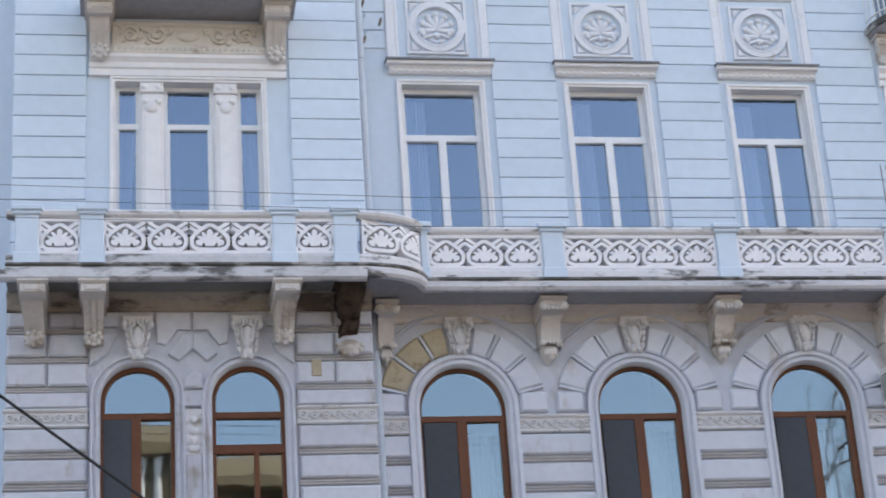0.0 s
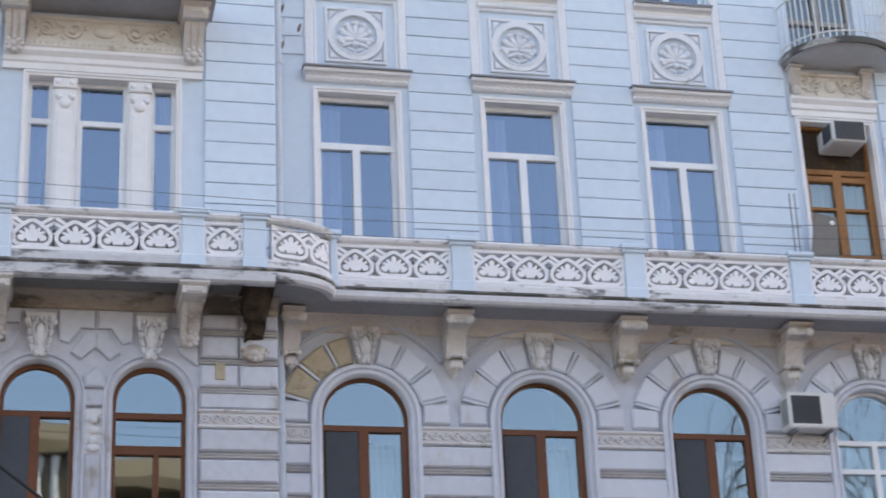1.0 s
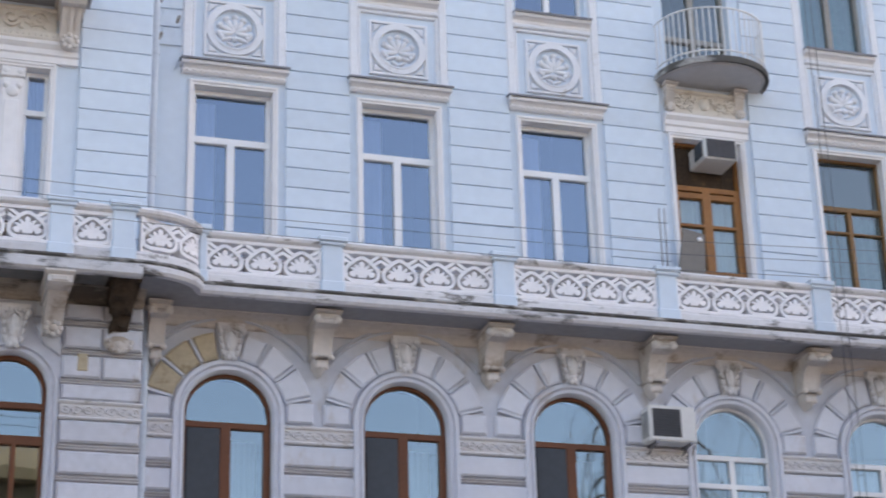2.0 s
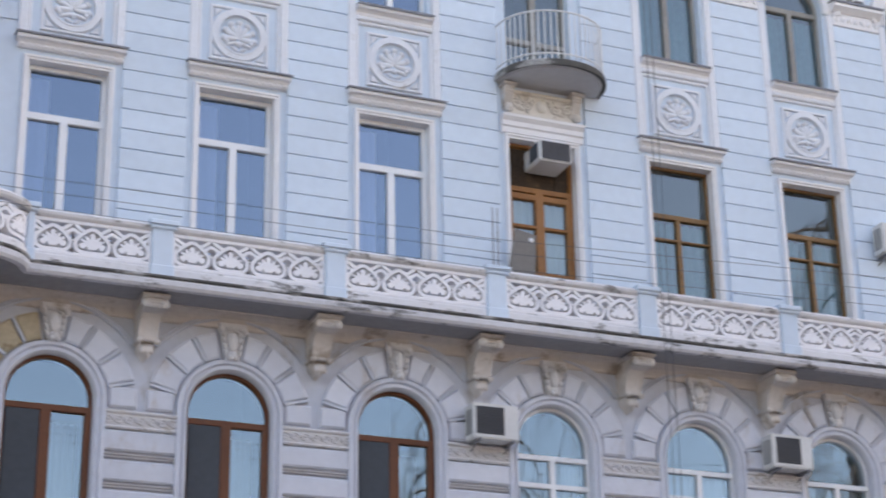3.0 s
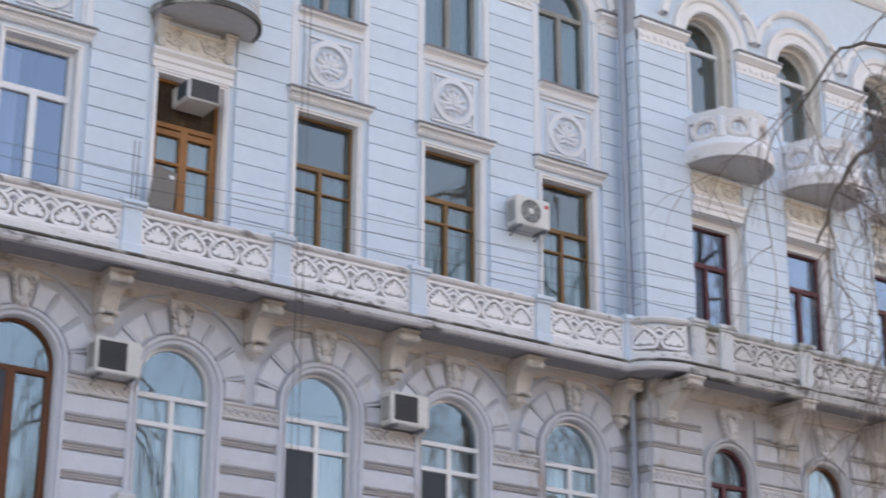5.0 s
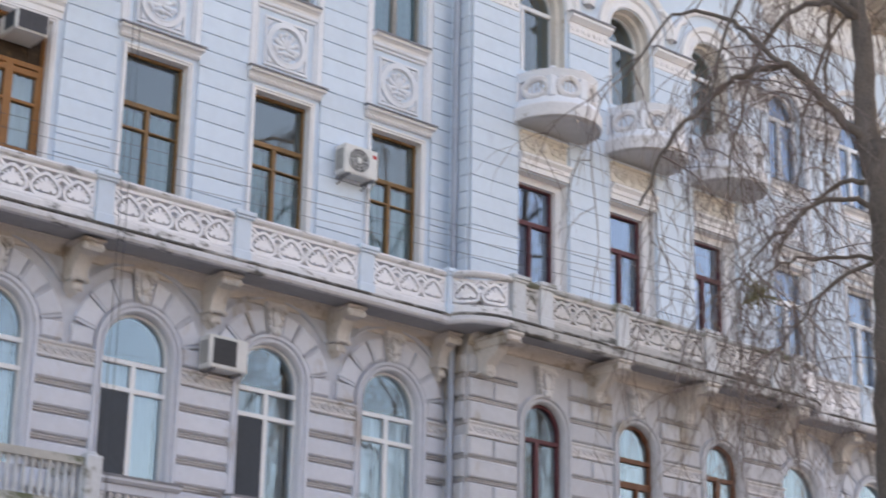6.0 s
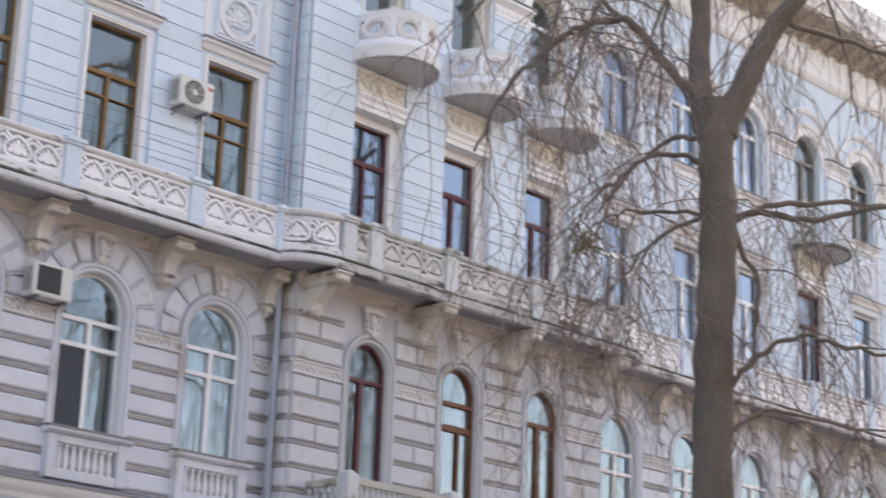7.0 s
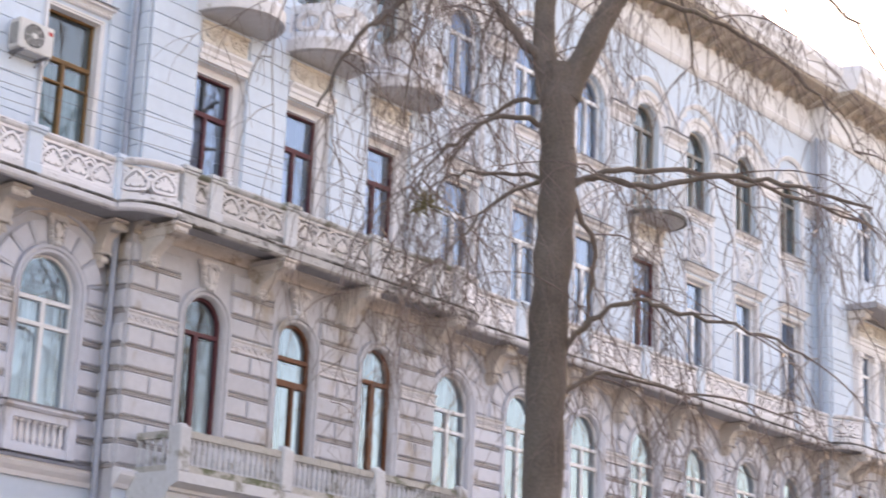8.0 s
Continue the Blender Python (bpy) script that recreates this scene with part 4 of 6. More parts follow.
def m_curved_lattice(s):
    """Two lattice units bent round the corner."""
    pts = quarter(s, 24)[1:-1]
    L = [0.0]
    for a, b in zip(pts, pts[1:]):
        L.append(L[-1] + math.hypot(b[0] - a[0], b[1] - a[1]))
    bm = bmesh.new()
    me = m_lattice(L[-1], 2)
    bm.from_mesh(me)
    for v in bm.verts:
        d = min(max(v.co.x + L[-1] / 2, 0.0), L[-1] - 1e-4)
        if s > 0:
            d = max(L[-1] - d - 1e-4, 0.0)
        i = max(j for j in range(len(L) - 1) if L[j] <= d)
        k = (d - L[i]) / (L[i + 1] - L[i])
        (ax, ay), (bx, by) = pts[i], pts[i + 1]
        tx, ty = bx - ax, by - ay
        l = math.hypot(tx, ty)
        nx, ny = (ty / l, -tx / l) if s < 0 else (-ty / l, tx / l)
        v.co = (ax + tx * k + nx * (-v.co.y - 0.07), ay + ty * k + ny * (-v.co.y - 0.07), v.co.z)
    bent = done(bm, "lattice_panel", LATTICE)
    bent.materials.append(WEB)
    return bent


def m_sill_panel():
    """A small blind balustrade under a window: frame, stubby balusters and a coping."""
    bm = bmesh.new()
    block(bm, -0.78, -0.60, 6.50, 7.22, 0.02, -0.20, 0.015), block(bm, 0.60, 0.78, 6.50, 7.22, 0.02, -0.20, 0.015)
    block(bm, -0.60, 0.60, 6.50, 6.66, 0.02, -0.18, 0.012), block(bm, -0.60, 0.60, 7.08, 7.22, 0.02, -0.18, 0.012)
    bar(bm, -0.84, 0.84, [(0.3, 7.22), (-0.22, 7.22), (-0.28, 7.26), (-0.28, 7.31), (0.3, 7.34)])
    return done(bm, "window_apron", LILAC_BLOCK)


def m_baluster(h):
    bm = bmesh.new()
    rings = [(0, 0.05), (0.06, 0.05), (0.09, 0.03), (0.25, 0.058), (0.40, 0.05), (0.7, 0.028), (0.86, 0.032), (0.9, 0.05), (1.0, 0.05)]
    tube(bm, [(0, 0, z * h) for z, r in rings], [r for z, r in rings], 8)
    return done(bm, "baluster", WHITE, True)


M_APRON, M_BALUSTER, M_APRON_FLASH = m_sill_panel(), m_baluster(0.42), m_flash(0.82, 0.27)
M_QUARTER = {s: m_curved_lattice(s) for s in (-1, 1)}


def wing(cx, near):
    bays = [cx + BAY * i for i in range(-3, 4)]
    wall = put("wall", wall_front(cx - WING, cx + WING, 0.0, bays, A, H, TOP_H, door=cx), building, label="pale blue stucco above grey-lilac stucco")
    piers = [cx + BAY * (i + 0.5) for i in range(-3, 3)]
    ends = [cx - 8.86, cx + 8.86]
    rusticate(wall, piers, 0.0, M_COURSE, M_CAP, 1.0)
    rusticate(wall, ends[1:] if near else ends, 0.0, M_COURSE_END, M_CAP_END, 0.5)
    for x in piers:
        low_pier(wall, x, 0.0, M_LOW, M_JOINT, M_IMPOST)
        put("corbel", M_CORBEL, building, x, 0.0, 10.08, "cream stucco scrolled console, soiled")
    for x in ends:
        low_pier(wall, x, 0.0, M_LOW_END, M_JOINT_END, M_IMPOST_END)
        put("corbel", M_CORBEL_END, building, x - 0.02, 0.0, 10.08)
    put("cornice_band", m_cornice_band(cx - WING, cx + WING), building)
    put("eaves_cornice", m_eave(cx - WING, cx + WING), building)
    put("flashing", m_course_flash(cx - WING, cx + WING), put("string_course", m_base_band(cx - WING, cx + WING), building))
    for n, x in enumerate(bays):
        arched_bay(wall, x, 0.0, bare=near and n == 0)
        window(K_BROWN_ARCH if near and n < 3 else K_WHITE_ARCH, x, ARCH_Y, "brown wooden arched window" if near and n < 3 else "white plastic arched window")
        put("arch_moulding", M_TOPHOOD, building, x, 0.0, TOP_ZS)
        if n == 3:
            window(K_TOP_DOOR, x, 0.0, "weathered grey wooden arched balcony door")
        else:
            window(K_TOP_PVC if n < 3 else K_TOP_GREY, x, 0.0, "white arched window" if n < 3 else "weathered grey wooden arched window")
        window(K_GROUND, x, 0.05, "white ground-floor window")
        if n != 3:
            sill = put("window_sill", M_SILL, building, x, 0.0, Z_SILL4)
            put("flashing", M_SILL_FLASH, sill, 0, 0, 0.025)
            put("window_surround", M_SURROUND, building, x)
            hood = put("window_hood", M_HOOD, building, x, 0, 14.64, sz=0.75)
            put("flashing", M_FLASH, hood, 0, 0, 0.345)
            put("medallion_panel", M_MEDAL, building, x, 0, 14.97, "white stucco panel with a ringed shell")
            window(K_PVC if n < 3 or not near else K_PINE, x, 0.0, "white plastic casement window" if n < 3 or not near else "orange-brown wooden casement window")
            if n > 3 or not near:
                ap = put("window_apron", M_APRON, building, x)
                put("flashing", M_APRON_FLASH, ap, 0, 0, 7.33)
                for i in range(8):
                    put("baluster", M_BALUSTER, ap, -0.5 + i / 7, -0.1, 6.66)
    # long balcony with its bulging ends
    path = quarter(-1)[:] + quarter(1)[::-1]
    slab = balcony(cx, path, [(9.38, -0.3), (9.38, 0.0), (-9.38, 0.0), (-9.38, -0.3)], "long grey balcony slab with white lattice parapet")
    yb = -Y_BAL + 0.07
    for x in piers:
        put("post", M_POST, slab, x, yb)
    for n, x in enumerate(bays):
        if 0 < n < 6:
            put("lattice_panel", M_LATTICE, slab, x, yb, 11.19)
    for s in (-1, 1):
        put("lattice_panel", M_LATTICE_END, slab, cx + s * 7.49, yb, 11.19)
        put("post", M_POST_THIN, slab, cx + s * 8.37, yb - 0.03)
        put("lattice_panel", M_QUARTER[s], slab, cx, 0, 11.19)
    return wall


def m_scroll_frieze(w, h):
    """A low-relief frieze of facing scrolls with a middle cartouche."""
    bm = bmesh.new()
    block(bm, -w / 2, w / 2, 0, h, 0.02, -0.04, 0.01)
    for s in (-1, 1):
        n = 2
        for i in range(n):
            cx = s * (w * 0.11 + (i + 0.5) * w * 0.36 / n)
            r = min(h * 0.42, w * 0.16 / n)
            turn = 1 if i % 2 else -1
            sp = [(cx + s * r * (1 - 0.8 * k / 16) * math.cos(k * 0.6), h / 2 + turn * r * (1 - 0.8 * k / 16) * math.sin(k * 0.6)) for k in range(17)]
            ribbon(bm, sp, 0.035, -0.03, -0.085)
            lump(bm, cx + s * r, -0.05, h / 2 + turn * r * 0.9, 0.05, 0.03, 0.03, 0.6)
    lump(bm, 0, -0.05, h / 2, w * 0.08, 0.06, h * 0.3)
    dice = random.Random(3)
    for k in range(26):
        x = dice.uniform(0.10, 0.46) * w
        z, t = h * dice.uniform(0.14, 0.86), dice.uniform(-1.2, 1.2)
        for s in (-1, 1):
            lump(bm, s * x, -0.045, z, 0.018, 0.03, 0.05, s * t, 6)
    bar(bm, -w / 2, w / 2, [(0.02, h * 0.93), (-0.06, h * 0.93), (-0.085, h), (-0.085, h + 0.03), (0.02, h + 0.03)])
    return done(bm, "carved_frieze", FRIEZE, True)


M_DOOR_FRIEZE, M_BIG_FRIEZE = m_scroll_frieze(1.25, 0.38), m_scroll_frieze(2.2, 0.34)


def m_lintel(half):
    bm = bmesh.new()
    bar(bm, -half, half, [(0.02, 0.0), (-0.07, 0.0), (-0.07, 0.1), (-0.10, 0.12), (-0.10, 0.2), (-0.16, 0.26), (-0.16, 0.31), (0.02, 0.33)])
    return done(bm, "lintel", WHITE)


def sweep_rim(bm, rx, ry, z0, z1):
    """The upright rim of a half-oval slab, with a thin dark drip groove under it."""
    rings = []
    for z, k in ((z0 + 0.02, 0.93), (z0 + 0.02, 0.975), (z0, 0.975), (z0, 0.995), (z0 + 0.02, 1.0), (z1 - 0.03, 1.0), (z1, 0.985), (z1, 0.9)):
        rings.append([bm.verts.new((rx * k * math.cos(radians(a)), -ry * k * max(0.0, math.sin(radians(a))) ** 0.8 + 0.02, z)) for a in range(0, 181, 5)])
    for a, b in zip(rings, rings[1:]):
        for i in range(len(a) - 1):
            bm.faces.new([a[i], a[i + 1], b[i + 1], b[i]])


def door_bay(cx, near):
    """The wing's middle bay: a french window under a carved frieze and a small iron-railed balcony."""
    put("window_surround", m_surround(H, 11.1, ZT), building, cx)
    put("lintel", m_lintel(0.74), building, cx, 0, 14.62)
    put("carved_frieze", M_DOOR_FRIEZE, building, cx, 0, 14.99, "soiled cream carved frieze")
    for s in (-1, 1):
        put("corbel", m_box_corbel(0.17, 15.47, 15.0, 0.17), building, cx + s * 0.62, 0, 15.0)
    if near:
        window(K_DOOR, cx, 0.0, "orange-brown glazed double balcony door")
        bm = bmesh.new()
        block(bm, -H, H, 13.78, ZT, 0.27, 0.245, 0.006)
        block(bm, 0.32, H - 0.04, 13.80, ZT - 0.04, 0.25, 0.225, 0.01)
        put("transom_board", done(bm, "transom_board", RUST), building, cx, 0, 0, "dark brown boards closing the transom")
    else:
        window(K_FAR_DOOR, cx, 0.0, "maroon glazed double balcony door")
    slab = part("balcony", m_console_balcony_slab(0.93, 0.98, 15.50, 15.60), PALE_SOFFIT, building, "small half-round grey balcony slab")
    bm = bmesh.new()
    sweep_rim(bm, 0.97, 1.02, 15.51, 15.63)
    part("slab_nosing", bm, GRIME, slab, "weathered dark grey edge")
    slab.location.x = cx + 0.12
    for z, r in ((16.52, 0.016), (15.74, 0.014)):
        bm = bmesh.new()
        tube(bm, [(0.92 * math.cos(radians(a)), -0.95 * math.sin(radians(a)) ** 0.8, z) for a in range(2, 179, 8)], r, 6)
        part("rail", bm, IRON, slab)
    bm = bmesh.new()
    tube(bm, [(0, 0, 15.60), (0, 0, 16.52)], 0.012, 5)
    rod = done(bm, "railing_bar", IRON)
    for i in range(27):
        a = radians(4 + 172 * i / 26)
        put("railing_bar", rod, slab, 0.92 * math.cos(a), -0.95 * math.sin(a) ** 0.8)


def stone_balustrade(cx, x0, x1, y, z0, z1, label, wall_y=0.0, returns=(1, 1)):
    """A projecting stone balcony: slab, turned balusters, corner posts and a mossy coping."""
    bm = bmesh.new()
    bar(bm, x0 - 0.08, x1 + 0.08, [(wall_y, z0 - 0.52), (y + 0.16, z0 - 0.52), (y + 0.16, z0 - 0.36), (y + 0.10, z0 - 0.34), (y + 0.10, z0 - 0.28), (y - 0.04, z0 - 0.22), (y - 0.10, z0 - 0.20), (y - 0.10, z0 - 0.02), (y, z0), (wall_y, z0)])
    slab = part("balcony", bm, POST_OLD, building, label)
    bm = bmesh.new()
    for a, b in ((z0, z0 + 0.12), (z1 - 0.12, z1)):
        box(bm, x0, x1, y, y + 0.16, a, b)
        for x in (x0, x1 - 0.16):
            box(bm, x, x + 0.16, y + 0.16, wall_y - 0.02, a, b)
    part("coping", bm, MOSSY, slab, "mossy grey stone coping")
    me = m_baluster(z1 - z0 - 0.24)
    me.materials[0] = POST_OLD
    n = int((x1 - x0) / 0.135)
    for i in range(n):
        x = x0 + 0.08 + (x1 - x0 - 0.16) * i / (n - 1)
        put("baluster", me, slab, x, y + 0.08, z0 + 0.12, sx=0.85)
    k = int((wall_y - y) / 0.22)
    for x in (x0 + 0.08, x1 - 0.08):
        for i in range(1, k):
            put("baluster", me, slab, x, y + 0.08 + 0.2 * i, z0 + 0.12)
    bm = bmesh.new()
    block(bm, -0.14, 0.14, z0, z1 + 0.05, 0.14, -0.14, 0.02)
    box(bm, -0.135, 0.135, 0.10, 0.16, z0, z1 + 0.05)
    lump(bm, 0, 0, z1 + 0.06, 0.12, 0.12, 0.06)
    post = done(bm, "post", POST_OLD, True)
    m = max(2, round((x1 - x0) / 2.4) + 1)
    for i in range(m):
        put("post", post, slab, x0 + 0.08 + (x1 - x0 - 0.16) * i / (m - 1), y + 0.08)
    return slab


def bowl_balcony(x, y):
    """A stone balcony on a swelling half-oval slab, its parapet pierced by rings."""
    slab = part("balcony", m_console_balcony_slab(0.88, 1.09, 15.30, 15.52), PALE_SOFFIT, building, "half-round grey balcony slab under a white pierced parapet")
    bm = bmesh.new()
    sweep_rim(bm, 0.94, 1.15, 15.31, 15.58)
    part("slab_nosing", bm, CARVED, slab, "soiled white edge")
    slab.location = (x + 0.12, y, 0)
    bm = bmesh.new()
    R = lambda a, k=1.0: (0.88 * k * math.cos(radians(a)), -1.08 * k * max(0, math.sin(radians(a))) ** 0.8)
    for z0, z1, k0, k1 in ((15.56, 15.76, 1.02, 0.93), (16.14, 16.30, 0.93, 0.98)):
        rows = []
        for a in range(0, 181, 6):
            (ox, oy), (ix, iy) = R(a, k0), R(a, 0.82)
            (ux, uy), (jx, jy) = R(a, k1), R(a, 0.82)
            rows.append([bm.verts.new(q) for q in ((ox, oy, z0), (ux, uy, z1), (jx, jy, z1), (ix, iy, z0))])
        for a, b in zip(rows, rows[1:]):
            for i in range(4):
                bm.faces.new([a[i], a[(i + 1) % 4], b[(i + 1) % 4], b[i]])
    part("parapet", bm, MEDAL, slab, "", True)
    for i in range(4):
        bm = bmesh.new()
        a0 = 22.5 + 45 * i
        pts = [(*R(a0 + 15 * math.cos(t), 0.90), 15.95 + 0.19 * math.sin(t)) for t in [k * 0.449 for k in range(15)]]
        tube(bm, pts, 0.075, 6, False)
        ring = part("ring", bm, CARVED, slab, "", True)
        for t in (-6, 0, 6):
            bm = bmesh.new()
            px, py = R(a0 + t, 0.86)
            tube(bm, [(px, py, 15.74), (px, py, 16.16)], 0.022, 6)
            part("bar", bm, CARVED, ring)
    bm = bmesh.new()
    block(bm, -0.10, 0.10, 15.74, 16.16, 0.07, -0.07, 0.02)
    lump(bm, 0, 0, 16.32, 0.09, 0.09, 0.05)
    dado = done(bm, "dado", MEDAL, True)
    for i in range(5):
        px, py = R(45 * i, 0.90)
        put("dado", dado, slab, px, py)


def corner_returns(wall, x):
    """The courses carried round a pavilion's corner, back to the wing."""
    up, low, joint = m_course(0.54, 0.313), m_low_course(0.52, 0.33, material=PAV_LILAC), m_joint(0.52)
    for k in range(20):
        put("block", up, wall, x, -RIS / 2, 11.375 + 0.325 * k, rz=-90)
    for z in LOW_COURSES + (9.32, 9.75, 10.18):
        put("block", low, wall, x, -RIS / 2, z, rz=-90), put("joint_moulding", joint, wall, x, -RIS / 2, z - 0.09, rz=-90)


def middle_pavilion(cx):
    """Three bays standing forward, each with a bowl-shaped balcony above."""
    y = -RIS
    x0, x1 = cx - 4.355, cx + 4.355
    bays = [cx - 2.48, cx, cx + 2.48]
    wall = put("wall", wall_front(x0, x1, y, bays, PA, 0.66, TOP_H, 14.40, 0.80, PAV_LILAC), building, label="pale blue stucco above blocky grey-lilac stucco")
    for a, b in ((x0, bays[0] - 0.68), (bays[0] + 0.68, bays[1] - 0.68), (bays[1] + 0.68, bays[2] - 0.68), (bays[2] + 0.68, x1)):
        me, cap = m_course(b - a, 0.313), m_pier_cap(b - a)
        rusticate(wall, [(a + b) / 2], y, me, cap, b - a, 17.66)
    for a, b in ((x0, bays[0] - 0.66), (bays[0] + 0.66, bays[1] - 0.66), (bays[1] + 0.66, bays[2] - 0.66), (bays[2] + 0.66, x1)):
        w = b - a
        joint, imp = m_joint(w), m_impost(w)
        put("impost_band", imp, building, (a + b) / 2, y, 9.02)
        halves = m_low_course(w / 2 - 0.03, 0.33, material=PAV_LILAC)
        whole = m_low_course(w - 0.02, 0.33, material=PAV_LILAC)
        for k, z in enumerate((6.55, 6.98, 7.41, 7.84, 8.27, 8.70 - 0.03, 9.32, 9.75, 10.18)):
            put("joint_moulding", joint, wall, (a + b) / 2, y, z - 0.09)
            if k % 2:
                put("block", halves, wall, a + w * 0.25, y, z), put("block", halves, wall, a + w * 0.75, y, z)
            else:
                put("block", whole, wall, (a + b) / 2, y, z)
    arch = m_archivolt(PA, ARCH_ZB, ZS)
    arch.materials[0] = PAV_LILAC
    big = m_box_corbel(0.33, 10.80, 10.10, 0.93)
    niche = m_niche(0.66, 0.515, WIN_ZB, 14.40, 0.19)
    bm = bmesh.new()
    sweep(bm, arch_path(TOP_H, TZ, TOP_ZS, 20), [(-0.05, 0.60), (-0.05, 0.20), (-0.004, 0.16), (-0.004, 0.0)])
    lining = done(bm, "window_niche", FRIEZE, True)
    for n, x in enumerate(bays):
        put("archivolt", arch, building, x, y)
        put("keystone", M_KEY, building, x, y, 10.02)
        window((K_PAV_GREY, K_PAV_ARCH, K_PAV_ARCH2)[n], x, y + ARCH_Y, ("dark maroon wooden arched window", "brown wooden arched window", "brown wooden arched window")[n])
        put("window_niche", niche, building, x, y, 0, "cream-white plastered window niche")
        window(K_MAROON, x, y + 0.14, "maroon wooden balcony window")
        window(K_TOP_DEEP, x, y + 0.20, "white arched window set deep")
        put("window_niche", lining, building, x, y, 0, "ivory plastered lining of a deep arch")
        window(K_GROUND, x, y + 0.05, "white ground-floor window")
        put("arch_moulding", M_TOPHOOD, building, x, y, TOP_ZS)
        put("lintel", m_lintel(0.66), building, x, y, 14.42)
        put("carved_frieze", M_DOOR_FRIEZE, building, x, y, 14.80, "soiled cream carved frieze")
        bowl_balcony(x, y)
    for x in (x0 + 0.3, (bays[0] + bays[1]) / 2, (bays[1] + bays[2]) / 2, x1 - 0.3):
        put("corbel", big, building, x, y, 10.10, "soiled cream stucco bracket")
    for me in (m_cornice_band(x0, x1), m_eave(x0 - 0.05, x1 + 0.05), m_base_band(x0, x1)):
        put(me.name.split(".")[0], me, building, 0, y)
    corner_returns(wall, x0)
    return wall, x0, x1, bays


def pavilion_balcony(cx, half, posts, label, rail=None, lattice=None, post=None, edge=None):
    yb = -Y_BAL - RIS
    slab = balcony(cx, [(-half, yb), (half, yb)], [(half, -RIS), (-half, -RIS)], label, rail, edge)
    bm = bmesh.new()
    bar(bm, cx - half - 0.10, cx + half + 0.10, [(yb + 0.06, 10.80), (yb - 0.03, 10.80), (yb - 0.075, 10.83), (yb - 0.075, 10.93), (yb - 0.03, 10.95), (yb + 0.06, 10.95)])
    part("slab_nosing", bm, edge or EDGE, slab, "pale edge streaked with black grime")
    for x in posts:
        put("post", post or M_POST, slab, cx + x, yb + 0.07)
    for a, b in zip(posts, posts[1:]):
        w = b - a - 0.31
        if w > 0.2:
            me = m_lattice(w, max(1, round(w / 0.56)))
            me.materials[0] = lattice or LATTICE
            put("lattice_panel", me, slab, cx + (a + b) / 2, yb + 0.07, 11.19)
    return slab


def end_pavilion(cx, near):
    """The corner pavilion: a pair of arched windows under a three-light window."""
    y, half = -RIS, 2.50
    bm = bmesh.new()
    x0, x1 = cx - half, cx + half
    opening_wall(bm, x0, x1, 0.0, Z_BAND, y, 0.4, cx, 0.7, 1.0, 4.2, False)
    pair = [cx - 0.745, cx + 0.745]
    for xc, a, b in ((pair[0], x0, cx), (pair[1], cx, x1)):
        opening_wall(bm, a, b, Z_BAND, Z_SLAB + 0.2, y, 0.34, xc, PA, ARCH_ZB, ZS, True)
    opening_wall(bm, x0, x1, Z_SLAB + 0.2, Z_SILL4, y, 0.34, cx, 1.05, WIN_ZB, 14.22, False)
    opening_wall(bm, x0, x1, Z_SILL4, Z_EAVE, y, 0.34, cx, TOP_H, TZ, TOP_ZS, True)
    for x in (x0, x1):
        poly(bm, [(x, y, 0), (x, y + 1.2, 0), (x, y + 1.2, Z_EAVE), (x, y, Z_EAVE)])
    me = done(bm, "wall", BLUE)
    low_paint, low_block = (OLD_LILAC, OLD_LILAC) if near else (LILAC, LILAC_BLOCK)
    me.materials.append(low_paint)
    for f in me.polygons:
        f.material_index = 1 if Z_BAND < f.center.z < Z_SLAB + 0.2 else 0
    wall = put("wall", me, building, label="pale blue stucco above grey-lilac stucco")
    course, cap = m_course(1.02, 0.313), m_pier_cap(1.02)
    rusticate(wall, [cx - 1.97, cx + 1.97], y, course, cap, 1.02)
    # arched storey: blocks beside and between the pair
    w = half - 0.745 - 0.66
    jm, imp, lo, hf = m_joint(w), m_impost(w), m_low_course(w - 0.02, 0.31, material=low_block), m_low_course(w / 2 - 0.03, 0.31, material=low_block)
    for s in (-1, 1):
        xm = cx + s * (0.745 + 0.66 + w / 2)
        put("impost_band", imp, building, xm, y, 9.02)
        for z in LOW_COURSES:
            put("block", lo, wall, xm, y, z), put("joint_moulding", jm, wall, xm, y, z - 0.10)
        for z, h, cut in ((9.30, 0.21, False), (9.61, 0.31, True), (10.03, 0.31, True), (10.45, 0.20, True)):
            if z > 9.5:
                put("joint_moulding", jm, wall, xm, y, z - 0.095)
            for t in (-1, 1) if cut else (0,):
                put("block", hf if cut else lo, wall, xm + t * w / 4, y, z, sz=h / 0.31)
    if near:
        bm = bmesh.new()
        block(bm, -0.07, 0.07, 0, 0.25, 0.0, -0.09, 0.015)
        put("patch_block", done(bm, "patch_block", OCHRE), wall, -9.93, y, 9.70, "bare ochre stone")
    arch = m_archivolt(PA, ARCH_ZB, ZS, 0.13)
    arch.materials[0] = low_block
    for n, x in enumerate(pair):
        put("archivolt", arch, building, x, y)
        put("keystone", M_KEY, building, x, y, 9.96, "soiled white carved keystone", sx=0.86, sz=1.1)
        window(K_PAV_ARCH2 if n == 0 else K_PAV_ARCH, x, y + ARCH_Y, "brown wooden arched window")
    for o in (-1, 1):       # chamfered stones that lean on the arches
        for pts in ([(0.40, 10.07), (0.64, 9.90), (0.64, 10.34), (0.27, 10.34)], [(0.27, 10.45), (0.64, 10.45), (0.64, 10.65), (0.27, 10.65)]):
            q = [(o * px, pz) for px, pz in pts]
            bm = bmesh.new()
